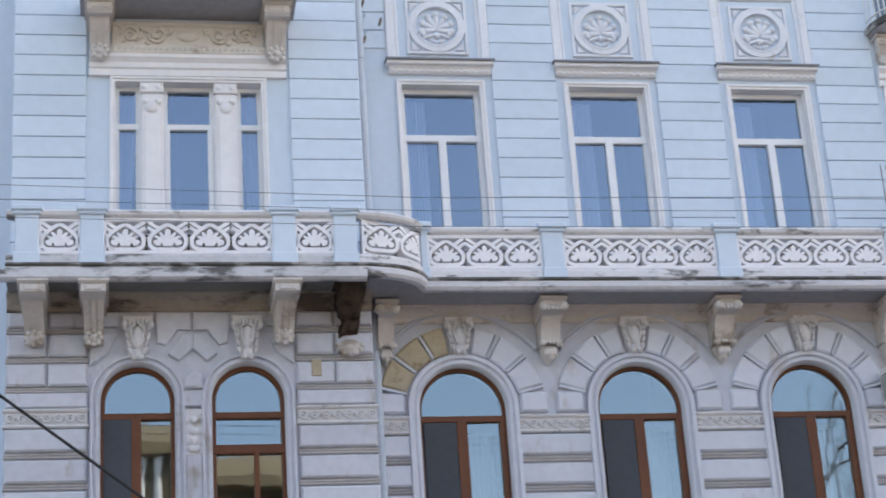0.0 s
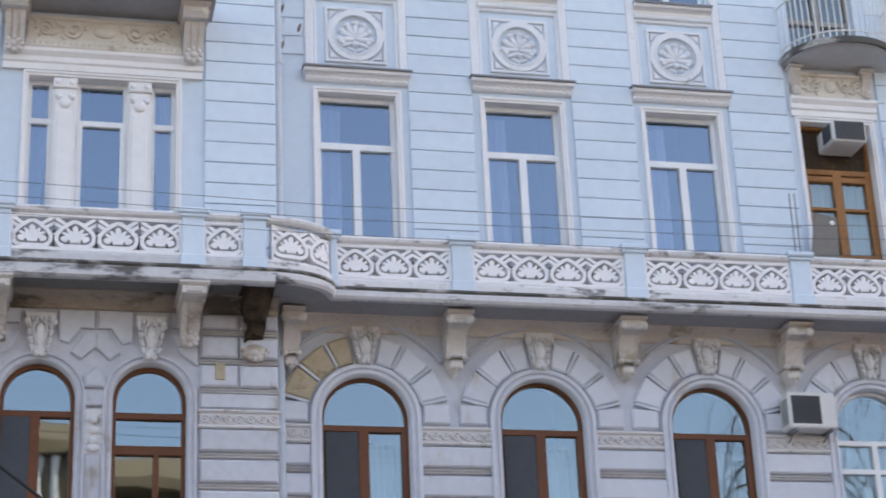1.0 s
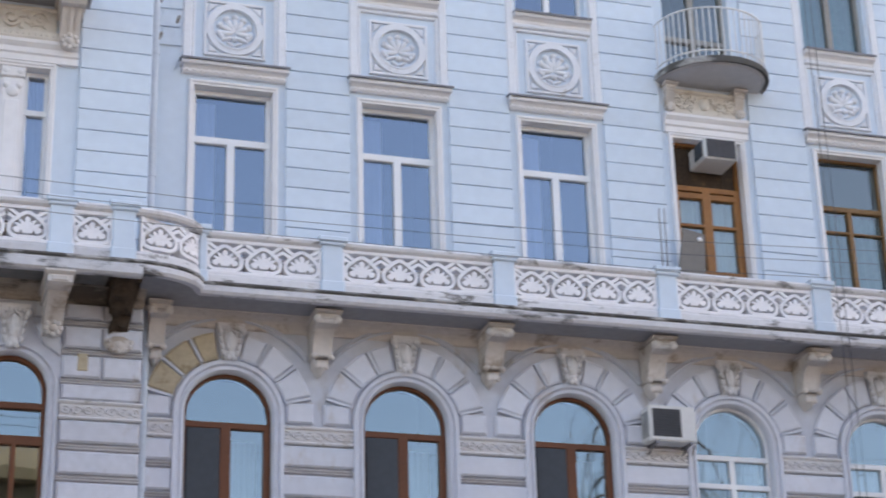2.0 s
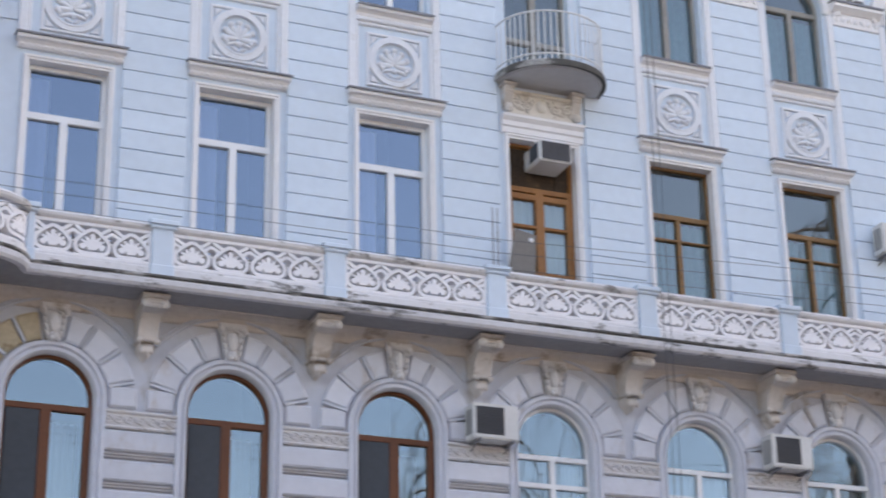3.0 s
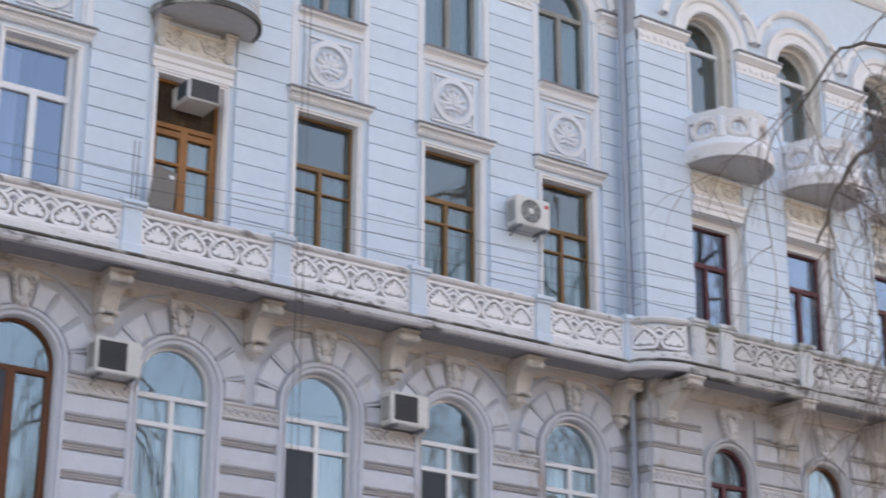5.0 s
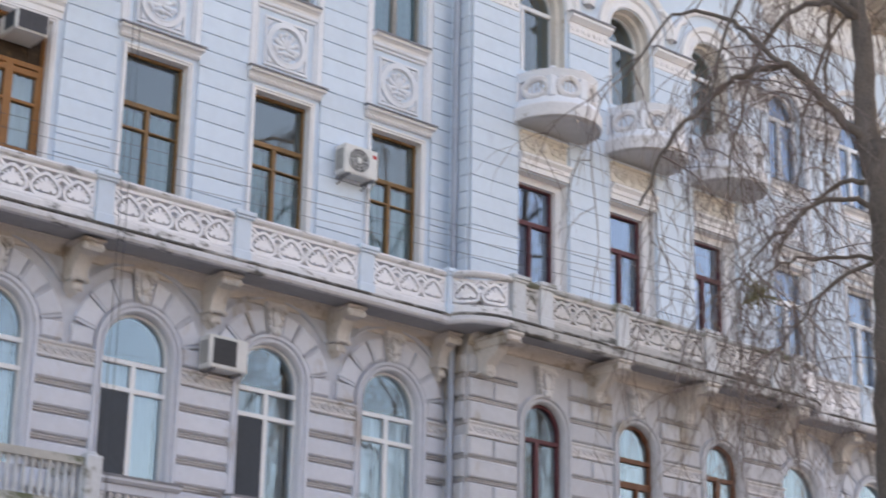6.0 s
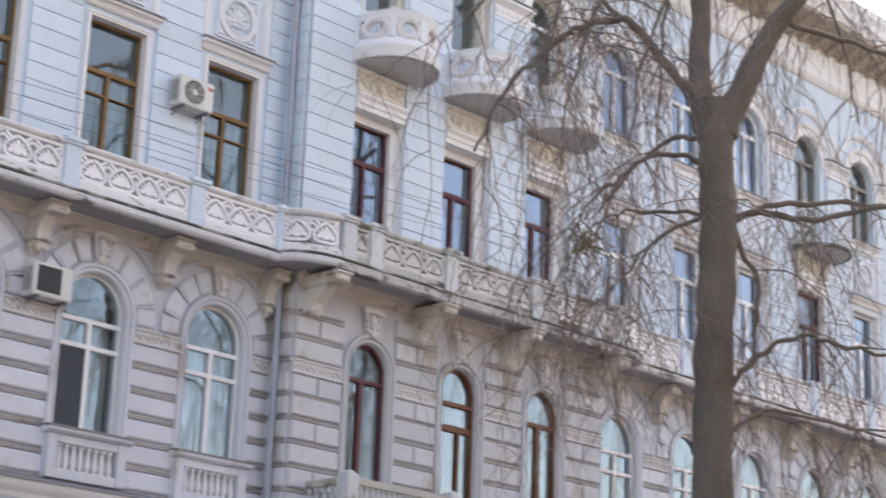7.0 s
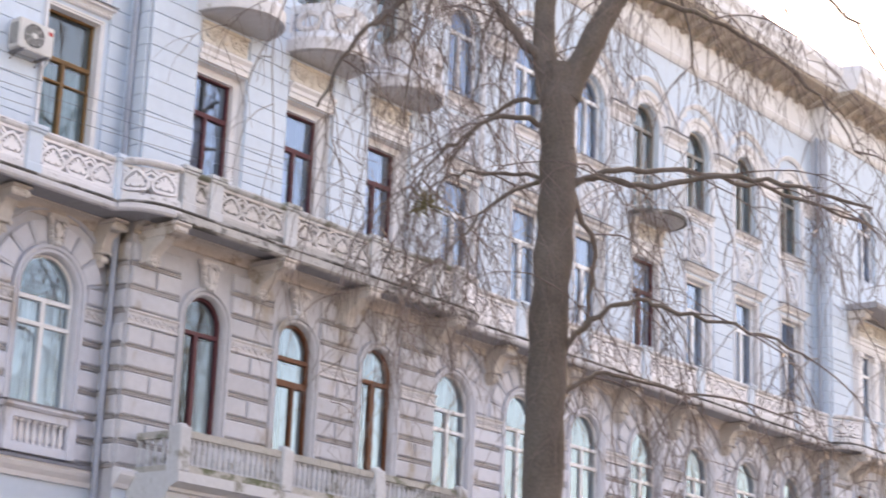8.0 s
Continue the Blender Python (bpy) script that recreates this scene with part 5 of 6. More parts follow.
            slab_stone(bm, q, shrink(q, 0.018), 0.02, -0.065, 0.012)
            put("block", done(bm, "block", low_block), wall, cx + o * 0.745, y)
    for o in (-1, 1):
        q = [(o * px, pz) for px, pz in ((0.02, 10.40), (0.20, 10.40), (0.36, 10.18), (0.48, 10.22), (0.51, 10.66), (0.02, 10.66))]
        bm = bmesh.new()
        slab_stone(bm, q, shrink(q, 0.018), 0.02, -0.06, 0.012)
        put("block", done(bm, "block", low_block), wall, cx, y)
    bm = bmesh.new()      # the narrow pier between the pair, with a carved panel
    block(bm, -0.11, 0.11, 6.5, 8.62, 0.02, -0.07, 0.01), block(bm, -0.13, 0.13, 9.30, 9.52, 0.02, -0.07, 0.015)
    a = [(-0.14, 9.56), (0.14, 9.56), (0.14, 9.72), (0, 9.86), (-0.14, 9.72)]
    slab_stone(bm, a, shrink(a, 0.03), 0.02, -0.07, 0.02)
    for o in (-1, 1):
        a = [(0, 10.13), (o * 0.19, 9.95), (o * 0.33, 10.05), (o * 0.13, 10.35), (0, 10.35)]
        slab_stone(bm, a, shrink(a, 0.012), 0.02, -0.07, 0.015)
    q = put("narrow_pier", done(bm, "narrow_pier", low_block), building, cx, y)
    bm = bmesh.new()
    block(bm, -0.14, 0.14, 8.62, 9.26, 0.02, -0.06, 0.012)
    for z, r in ((9.10, 0.06), (8.95, 0.08), (8.80, 0.06), (8.70, 0.09)):
        lump(bm, 0, -0.06, z, r, 0.05, 0.06)
    for s in (-1, 1):
        lump(bm, s * 0.09, -0.06, 9.12, 0.03, 0.03, 0.07), lump(bm, s * 0.09, -0.06, 8.82, 0.03, 0.03, 0.08)
    part("carved_panel", bm, CARVED, q, "", True).location = (0, 0, 0)
    # corbels; one of the near pavilion's has rotted to a dark stump
    big = m_box_corbel(0.33, 10.80, 10.12, 0.95)
    for n, dx in enumerate((-2.12, -1.33, 1.25, 2.16)):
        if near and n == 3:
            bm = bmesh.new()
            rows = []
            for k in range(19):          # from under the slab's lip, back and down to the wall
                f = k / 18
                yc, zc, hw = -0.93 + 0.83 * f ** 0.8, 0.80 - 0.60 * f ** 1.25, 0.22 - 0.10 * f
                row = []
                for i in range(9):
                    p = Vector((hw * (i / 4 - 1), yc, zc))
                    d = noise.noise(p * 7.0) * 0.07 + noise.noise(p * 19.0) * 0.035
                    row.append(bm.verts.new((p.x + d * 0.5, p.y + d + (0.05 if i in (0, 8) else 0), p.z + d)))
                edge = [bm.verts.new((row[i].co.x, 0.02, min(0.80, zc + 0.10))) for i in (8, 0)]
                rows.append(row + edge)
            for ra, rb in zip(rows, rows[1:]):
                for i in range(11):
                    bm.faces.new([ra[i], ra[(i + 1) % 11], rb[(i + 1) % 11], rb[i]])
            bm.faces.new(rows[0]), bm.faces.new(rows[-1])
            put("corbel", done(bm, "corbel", RUST, True), building, cx + dx, y, 10.08, "rotten dark brown stump of a bracket")
            bm = bmesh.new()
            lump(bm, 0, -0.08, 0.12, 0.19, 0.10, 0.13, 0, 12)
            for t in range(7):
                lump(bm, 0.17 * math.cos(3.1416 + t * 0.52), -0.12, 0.15 + 0.13 * math.sin(3.1416 + t * 0.52), 0.045, 0.06, 0.045, 0, 6)
            lump(bm, 0, -0.14, 0.11, 0.07, 0.07, 0.06)
            put("corbel_drop", done(bm, "corbel_drop", CREAM, True), building, cx + dx, y, 9.98)
        else:
            put("corbel", big, building, cx + dx, y, 10.12, "cream stucco panelled console, soiled")
    # three-light window with white pilasters
    zt = 14.22
    lights = ((-1.05, -0.70), (-0.36, 0.36), (0.70, 1.05))
    for n, (a, b) in enumerate(lights):
        bars = [(a, 13.58, b, 13.58, 0.09)] + ([(a + 0.05, WIN_ZB, a + 0.05, 13.58, 0.08), (b - 0.05, WIN_ZB, b - 0.05, 13.58, 0.08)] if n == 1 else [])
        window(kit(rect(a, b, WIN_ZB, zt), bars, PVC, [rect(a, b, WIN_ZB, 13.58), rect(a, b, 13.58, zt)], GLASS, w=0.06), cx, y, "white light of a three-part window")
    for s in (-1, 1):
        bm = bmesh.new()
        block(bm, -0.175, 0.175, WIN_ZB, 14.06, 0.25, 0.06, 0.006)
        block(bm, -0.15, 0.15, WIN_ZB, 14.06, 0.07, 0.02, 0.01)
        block(bm, -0.11, 0.11, WIN_ZB, 13.70, 0.05, 0.0, 0.01)
        block(bm, -0.17, 0.17, 14.06, 14.22, 0.25, -0.02, 0.015)
        lump(bm, 0, 0.01, 13.84, 0.10, 0.05, 0.10)
        for t in (-1, 1):
            lump(bm, t * 0.09, 0.0, 13.92, 0.05, 0.045, 0.05)
            lump(bm, t * 0.10, 0.0, 14.14, 0.06, 0.045, 0.05)
        put("pilaster", done(bm, "pilaster", WHITE, True), building, cx + s * 0.53, y, 0, "white stucco pilaster with a carved head")
    put("window_surround", m_surround(1.05, WIN_ZB, 14.22), building, cx, y)
    put("lintel", m_lintel(1.42), building, cx, y, 14.30, sz=1.0)
    bm = bmesh.new()
    bar(bm, -1.12, 1.12, [(0.02, 14.62), (-0.10, 14.62), (-0.13, 14.66), (-0.10, 14.78), (0.02, 14.80)])
    for k in range(26):
        lump(bm, -1.06 + 2.12 * k / 25, -0.115, 14.71, 0.03, 0.03, 0.035, 0.5, 6)
    put("leaf_moulding", done(bm, "leaf_moulding", FRIEZE, True), building, cx, y)
    put("carved_frieze", M_BIG_FRIEZE, building, cx, y, 14.80, "cream carved scroll frieze")
    for s in (-1, 1):
        put("corbel", m_box_corbel(0.36, 15.26, 14.52, 0.62), building, cx + s * 1.27, y, 14.52, "white stucco console with a fluted head")
    bm = bmesh.new()
    bar(bm, -1.55, 1.55, [(0.02, 15.26), (-1.0, 15.26), (-1.06, 15.31), (-1.06, 15.40), (-0.98, 15.44), (0.02, 15.46)])
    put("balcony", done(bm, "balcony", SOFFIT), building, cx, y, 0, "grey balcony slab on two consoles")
    window(K_TOP_PVC, cx, y, "white arched window")
    window(K_GROUND, cx, y + 0.05, "white ground-floor window")
    for me in (m_cornice_band(x0, x1, SOOT_SHADE if near else None), m_eave(x0 - 0.05, x1 + 0.05), m_base_band(x0, x1)):
        put(me.name.split(".")[0], me, building, 0, y)
    if not near:
        corner_returns(wall, x0)
    return wall


wing(0.0, True)
door_bay(0.0, True)
wing(FAR, False)
door_bay(FAR, False)
MID = FAR / 2
middle_pavilion(MID)
pavilion_balcony(MID, 4.095, [-3.92, -3.25, -1.24, 1.24, 3.25, 3.92], "grey balcony slab with mossy white lattice parapet", MOSS_RAIL, LATTICE_OLD, M_POST_OLD, EDGE_OLD)
end_pavilion(-11.62, True)
near_slab = pavilion_balcony(-11.74, 2.36, [-2.09, -1.23, 1.35, 2.19], "dark balcony slab with white lattice parapet", edge=EDGE_NEAR)
# this slab has a darker plaster than the other balconies
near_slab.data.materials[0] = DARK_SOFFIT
end_pavilion(FAR + 11.62, False)
pavilion_balcony(FAR + 11.74, 2.36, [-2.19, -1.35, 1.23, 2.09], "grey balcony slab with white lattice parapet")
stone_balustrade(0, -1.35, 1.35, -1.2, 6.52, 7.30, "stone balcony with mossy balusters")
stone_balustrade(MID, 9.55, 17.5, -1.75, 6.40, 7.12, "long stone balcony with mossy balusters", -0.3)
# neighbouring wall beyond the near corner, rooms behind the windows, roof
bm = bmesh.new()
box(bm, -26, -14.12, 0.0, 0.5, 0, Z_EAVE)
part("side_wall", bm, BLUE, building, "pale blue stucco wall")
# room surfaces are nearly black, so the unlit inside is a matter of paint
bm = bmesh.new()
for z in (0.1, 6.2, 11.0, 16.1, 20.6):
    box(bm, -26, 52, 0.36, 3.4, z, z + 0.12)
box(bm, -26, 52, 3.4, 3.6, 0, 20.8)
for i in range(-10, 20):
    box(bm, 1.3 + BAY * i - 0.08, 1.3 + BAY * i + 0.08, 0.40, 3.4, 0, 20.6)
part("room_wall", bm, ROOM, building, "rooms behind the windows, painted dark in place of shade")
bm = bmesh.new()
bar(bm, -26, 52, [(-0.9, 22.62), (0.5, 23.0), (6, 25.4), (12, 22.0), (12, 0), (11.6, 0), (11.6, 20.8), (0.5, 20.8), (0.4, 22.4)])
part("roof", bm, ROOF, building, "grey sheet-metal roof")

# ---- ground and street ----
bm = bmesh.new()
poly(bm, [(-1500, -1500, -0.15), (1500, -1500, -0.15), (1500, 1500, -0.15), (-1500, 1500, -0.15)])
tagged(new("ground", done(bm, "ground", ASPHALT)), "dark asphalt street surface", "ground", kind="structure")
bm = bmesh.new()
box(bm, -120, 160, -6.0, 0.0, -0.3, 0.0)
tagged(new("pavement", done(bm, "pavement", PAVING)), "grey paved footway along the building", "pavement", kind="structure")
bm = bmesh.new()
box(bm, -120, 160, -30.0, -20.5, -0.3, 0.0)
tagged(new("pavement", done(bm, "pavement", PAVING)), "grey paved footway across the street", "pavement", kind="structure")


def opposite(x, w, h, material, label, pilasters=False):
    """A plain house across the street that closes the place and shows in the panes."""
    b = thing("town_house", label, "building")
    bm = bmesh.new()
    box(bm, x, x + w, -52, -40, 0, h)
    bar(bm, x - 0.3, x + w + 0.3, [(-40, h), (-39.4, h), (-39.4, h + 0.4), (-46, h + 3), (-52, h)])
    part("wall", bm, material, b)
    n = int(w / 3)
    bm = bmesh.new()
    block(bm, -0.6, 0.6, 0, 2.0, 0.02, -0.03, 0.01)
    me = done(bm, "window", PVC)
    bm = bmesh.new()
    block(bm, -0.5, 0.5, 0.1, 1.9, 0.02, -0.045, 0.005)
    pane = done(bm, "pane", DARK)
    for k in range(int((h - 2) // 3.6)):
        for i in range(n):
            ob = put("window", me, b, x + (i + 0.5) * w / n, -40, 1.5 + 3.6 * k, rz=180)
            put("pane", pane, ob)
    if pilasters:
        bm = bmesh.new()
        tube(bm, [(0, 0.1, h - 2.9), (0, 0.1, h - 2.7), (0, 0.1, h - 0.7), (0, 0.1, h - 0.5), (0, 0.1, h)], [0.20, 0.14, 0.12, 0.19, 0.2], 8)
        me = done(bm, "pilaster", WHITE, True)
        for i in range(int(w / 0.6)):
            put("pilaster", me, b, x + w - 0.3 - 0.6 * i, -40)


opposite(-34, 23.6, 19.9, YELLOW, "tall ochre house with white pilasters across the street", True)
opposite(-10.1, 6.8, 18.6, YELLOW, "yellow plastered house across the street")
opposite(-3, 17, 12, CREAM, "cream plastered house across the street")
opposite(15, 34, 11.5, CREAM, "cream plastered house across the street")

# ---- things on and before the front ----
def curtain(me, x, y, z=0.0, label="sheer white curtain hanging behind a window"):
    ob = new("curtain", me)
    ob.location = (x, y, z)
    tagged(ob, label, "curtain", "curtains behind the windows")


SIDE, FULL, TIED = m_curtain(-0.55, -0.22, WIN_ZB, 14.38), m_curtain(-0.55, 0.5, WIN_ZB, 13.6), m_curtain(0.0, 0.42, WIN_ZB, 14.2, 0.45)
TIED_L = m_curtain(0.0, -0.42, WIN_ZB, 14.2, 0.45)
for i in (-3, -2, -1):
    curtain(SIDE, BAY * i, 0.262, label="narrow white curtain drawn to the side")
curtain(FULL, 0.0, 0.33)
DIM = m_curtain(-0.56, 0.56, WIN_ZB, 13.6)
DIM.materials[0] = TEAL
for i in (1, 2, 3):
    curtain(DIM, BAY * i, 0.33, label="dull teal curtain hanging behind a window")
curtain(TIED, -11.62 - 1.05, -RIS + 0.262, label="white curtain tied back")
curtain(TIED_L, -11.62 + 1.05, -RIS + 0.262, label="white curtain tied back")
HIGH = m_curtain(-0.57, 0.57, TZ, 18.0)
HIGH.materials.clear()
HIGH.materials.append(TEAL)
for i in (1, 2, 3):
    curtain(HIGH, BAY * i, 0.33, label="dull teal curtain hanging behind a window")
LOW = m_curtain(-0.1, 0.52, ARCH_ZB, 9.2)
for i in (-3, -2, -1):
    curtain(LOW, BAY * i, 0.6)
LOWW = m_curtain(-0.5, 0.52, ARCH_ZB, 9.2)
for i in (0, 1, 2, 3):
    curtain(LOWW, BAY * i, 0.24)

PAV_SIDE = m_curtain(-0.48, -0.10, WIN_ZB, 13.5)
for x in (MID - 2.48, MID, MID + 2.48):
    curtain(PAV_SIDE, x, -RIS + 0.40, label="narrow white curtain drawn to the side")
PAV_SHEER = m_curtain(0.0, 0.46, ARCH_ZB, 9.15)
for x in (MID - 2.48, MID, MID + 2.48):
    curtain(PAV_SHEER, x, -RIS + 0.29)

# flat dark sheets added before left panes, in place of dark glass
bm = bmesh.new()
block(bm, -0.57, -0.10, 7.36, 9.22, 0.16, 0.145, 0.004)
M_DARK_PANE = done(bm, "insect_screen", DARK_GREY)
bm = bmesh.new()
block(bm, -0.57, -0.05, 7.36, 8.73, 0.16, 0.145, 0.004)
M_DARK_PANE_LOW = done(bm, "insect_screen", DARK_GREY)
for i, me in ((-3, M_DARK_PANE), (-2, M_DARK_PANE), (-1, M_DARK_PANE), (1, M_DARK_PANE_LOW), (2, M_DARK_PANE_LOW)):
    put("insect_screen", me, building, BAY * i, ARCH_Y, 0, "dark grey sheet standing in for a dark pane")
put("insect_screen", M_DARK_PANE, building, -11.62 - 0.745, -RIS + ARCH_Y, 0, "dark grey sheet standing in for a dark pane", sx=0.8)


def split_unit(x, z, w, h, d, label, fan_x, square, badge=False):
    """An outdoor air-conditioner on two brackets: casing, fan grille, side louvres, feet."""
    t = thing("air_conditioner", label, "air conditioner", x, -0.10, z, "air conditioners on the front")
    bm = bmesh.new()
    bmesh.ops.create_cube(bm, size=1, matrix=Matrix.Translation((0, -d / 2, h / 2)) @ Matrix.Diagonal((w, d, h, 1)))
    bmesh.ops.bevel(bm, geom=bm.edges[:], offset=0.018, segments=2, affect="EDGES")
    casing = part("casing", bm, PLASTIC, t)
    fx = fan_x * w
    bm = bmesh.new()
    if square:
        block(bm, fx - 0.23, fx + 0.23, h * 0.12, h * 0.90, -d + 0.01, -d - 0.006, 0.004)
        part("grille", bm, DARK, t, "dark square grille")
        for k in range(11):
            bm = bmesh.new()
            z0 = h * 0.14 + k * h * 0.074
            box(bm, fx - 0.22, fx + 0.22, -d - 0.014, -d - 0.004, z0, z0 + 0.008)
            part("slat", bm, DARK_GREY, casing)
    else:
        bmesh.ops.create_cone(bm, cap_ends=True, segments=28, radius1=h * 0.40, radius2=h * 0.40, depth=0.012, matrix=Matrix.Translation((fx, -d - 0.004, h / 2)) @ Matrix.Rotation(1.5708, 4, "X"))
        part("grille", bm, DARK, t, "dark round fan opening")
        for r in (0.1, 0.2, 0.3, 0.4):
            bm = bmesh.new()
            tube(bm, [(fx + h * r * math.cos(a * 0.2618), -d - 0.016, h / 2 + h * r * math.sin(a * 0.2618)) for a in range(25)], 0.007, 5, False)
            part("guard_ring", bm, PLASTIC, casing)
        for k in range(4):
            a = k * 0.785
            bm = bmesh.new()
            tube(bm, [(fx - h * 0.4 * math.cos(a), -d - 0.016, h / 2 - h * 0.4 * math.sin(a)), (fx + h * 0.4 * math.cos(a), -d - 0.016, h / 2 + h * 0.4 * math.sin(a))], 0.006, 5)
            part("guard_spoke", bm, PLASTIC, casing)
        bm = bmesh.new()
        lump(bm, fx, -d - 0.02, h / 2, 0.06, 0.015, 0.06)
        part("hub", bm, PLASTIC, t)
    for k in range(9):
        bm = bmesh.new()
        box(bm, -w / 2 - 0.006, -w / 2 + 0.01, -d * 0.85, -d * 0.15, h * (0.15 + 0.08 * k), h * (0.15 + 0.08 * k) + 0.018)
        part("louvre", bm, DARK_GREY, casing)
    if badge:
        bm = bmesh.new()
        block(bm, w * 0.33, w * 0.45, h * 0.72, h * 0.84, -d + 0.01, -d - 0.004, 0.002)
        part("badge", bm, RED, t, "small red plate")
    for s in (-0.36, 0.36):
        bm = bmesh.new()
        box(bm, s * w - 0.02, s * w + 0.02, -d - 0.02, 0.12, -0.045, -0.003)
        tube(bm, [(s * w, 0.08, -0.14), (s * w, -d * 0.6, -0.04)], 0.012, 6)
        part("bracket", bm, FLASH, t)
    bm = bmesh.new()
    tube(bm, [(w * 0.5, -d * 0.6, h * 0.2), (w * 0.58, -d * 0.4, h * 0.05), (w * 0.56, 0.02, -0.12), (w * 0.56, 0.05, -0.5)], 0.016, 6)
    part("hose", bm, PLASTIC, t)


split_unit(-1.15, 9.30, 0.76, 0.55, 0.32, "aged white air conditioner on wall brackets", -0.13, True)
split_unit(4.08, 9.31, 0.76, 0.55, 0.32, "aged white air conditioner on wall brackets", -0.10, True)
split_unit(6.70, 13.36, 0.76, 0.55, 0.30, "white air conditioner with a round fan", -0.08, False, True)

# window unit over the balcony door
wu = thing("window_air_conditioner", "grey-white box air conditioner set over a balcony door", "air conditioner", 0.06, 0.16, 14.02)
bm = bmesh.new()
bmesh.ops.create_cube(bm, size=1, matrix=Matrix.Translation((0, -0.25, 0.22)) @ Matrix.Diagonal((0.58, 0.60, 0.35, 1)))
bmesh.ops.bevel(bm, geom=bm.edges[:], offset=0.02, segments=2, affect="EDGES")
casing = part("casing", bm, PLASTIC, wu)
bm = bmesh.new()
block(bm, -0.25, 0.26, 0.07, 0.385, -0.54, -0.556, 0.004)
part("grille", bm, DARK, wu, "dark rear grille")
for k in range(7):
    bm = bmesh.new()
    box(bm, -0.315, -0.30, -0.50 + 0.045 * k, -0.48 + 0.045 * k, 0.09, 0.36)
    part("louvre", bm, DARK_GREY, casing)

# a board leaning on the balcony, and a pair of thin rods beside it
bd = thing("board", "grey-brown glossy board leaning beside the balcony door", "board", -0.70, -0.48, 11.05)
bm = bmesh.new()
a = [(-0.36, 0.0), (0.20, 0.0), (0.30, 1.62), (-0.06, 1.70)]
slab_stone(bm, a, shrink(a, 0.012), 0.02, -0.02, 0.01)
part("panel", bm, BOARD, bd)
bm = bmesh.new()
lump(bm, 0.20, -0.03, 1.52, 0.045, 0.02, 0.04)
part("lamp_cover", bm, PVC, bd, "small white fitting")
for x in (-1.30, -1.22):
    bm = bmesh.new()
    tube(bm, [(x, -0.80, 11.6), (x + 0.01, -0.80, 12.9)], 0.009, 6)
    tagged(new("rod", done(bm, "rod", FLASH)), "thin grey rod standing at the balcony rail", "rod", "rods on the balcony")


def downpipe(x, y, material, z0, z1, label):
    t = thing("downpipe", label, "pipe", group="downpipes")
    bm = bmesh.new()
    tube(bm, [(x, y, z1), (x, y - 0.02, z1 - 0.5), (x, y, z1 - 1.0), (x, y, 11.3), (x, y - 0.02, 11.1), (x, y, 10.6), (x, y, z0)], 0.06, 10)
    part("pipe", bm, material, t, smooth=True)
    for z in (16.9, 14.9, 12.9, 9.8, 8.2, 6.9):
        bm = bmesh.new()
        tube(bm, [(x, y, z), (x, y, z + 0.07)], 0.072, 10)
        part("collar", bm, material, t)


downpipe(8.98, -0.30, STEEL, 0.0, 20.4, "grey galvanised downpipe beside a projecting corner")
downpipe(FAR + 8.98, -0.30, STEEL, 0.0, 20.4, "grey galvanised downpipe beside a projecting corner")
downpipe(-9.02, -0.13, PIPE_BLUE, 0.0, 20.4, "blue-painted downpipe beside a projecting corner")

# broken plaster beside the near pipe's head
for k in range(3):
    bm = bmesh.new()
    z = 15.14 + k * 0.315
    a = [(-8.97, z + 0.01), (-8.60 - 0.05 * (k % 2), z + 0.02), (-8.60, z + 0.11), (-8.56, z + 0.13), (-8.57, z + 0.285), (-8.90, z + 0.295), (-8.91, z + 0.22), (-8.97, z + 0.20)]
    slab_stone(bm, a, shrink(a, 0.006), 0.0, -0.03, 0.006)
    part("plaster_patch", bm, BLUE_BLOCK, building, "crumbling pale plaster")
    bm = bmesh.new()
    lump(bm, -8.93 + 0.26 * (k % 2), -0.028, z + 0.15, 0.025, 0.012, 0.09, 0.3, 7)
    part("plaster_break", bm, SOOT_SHADE, building, "dark broken edge")


def cable(pts, r, label, material=BLACK):
    bm = bmesh.new()
    out = []
    for (a, b) in zip(pts, pts[1:]):
        for k in range(8):
            f = k / 8
            out.append(tuple(a[i] + (b[i] - a[i]) * f for i in range(3)))
    out.append(pts[-1])
    tube(bm, out, r, 5)
    tagged(new("cable", done(bm, "cable", material)), label, "cable", "cables over the street")


for dz, dy in ((0.0, 0.0), (-0.14, 0.1), (-0.32, 0.2)):
    cable([(-25.5, 0.02, 12.4 + dz), (-18, -4.2 + dy, 10.9 + dz), (-14, -5 + dy, 10.62 + dz), (-9, -5 + dy, 10.48 + dz * 0.9), (-3.2, -5 + dy, 10.52 + dz), (4.5, -5 + dy, 10.85 + dz * 1.1), (20, -4.6 + dy, 11.9 + dz), (40.5, -0.62, 13.6 + dz)], 0.0038, "thin grey wire strung along the street", DARK_GREY)
cable([(-20.2, -8, 12.12), (-16.3, -8, 9.12), (-13.7, -8, 7.12), (-12.4, -8, 6.12), (-9.8, -8, 4.3), (-4.5, -8, 0.0)], 0.016, "black service cable running down to the ground")
for x in (1.50, 1.62):
    cable([(x, -1.0, 21.9), (x, -1.02, 11.0), (x + 0.02, -1.02, 0.0)], 0.006, "thin wire hanging down the front", DARK_GREY)


# ---- the bare tree ----
R_, D_ = Vector((0.585, -0.811, 0)), Vector((0.811, 0.585, 0))
TREE = Vector((4.45, -12.95, -0.1))
rng = random.Random(7)
tree = thing("tree", "bare street tree with a forked trunk and drooping twigs", "tree", *TREE)


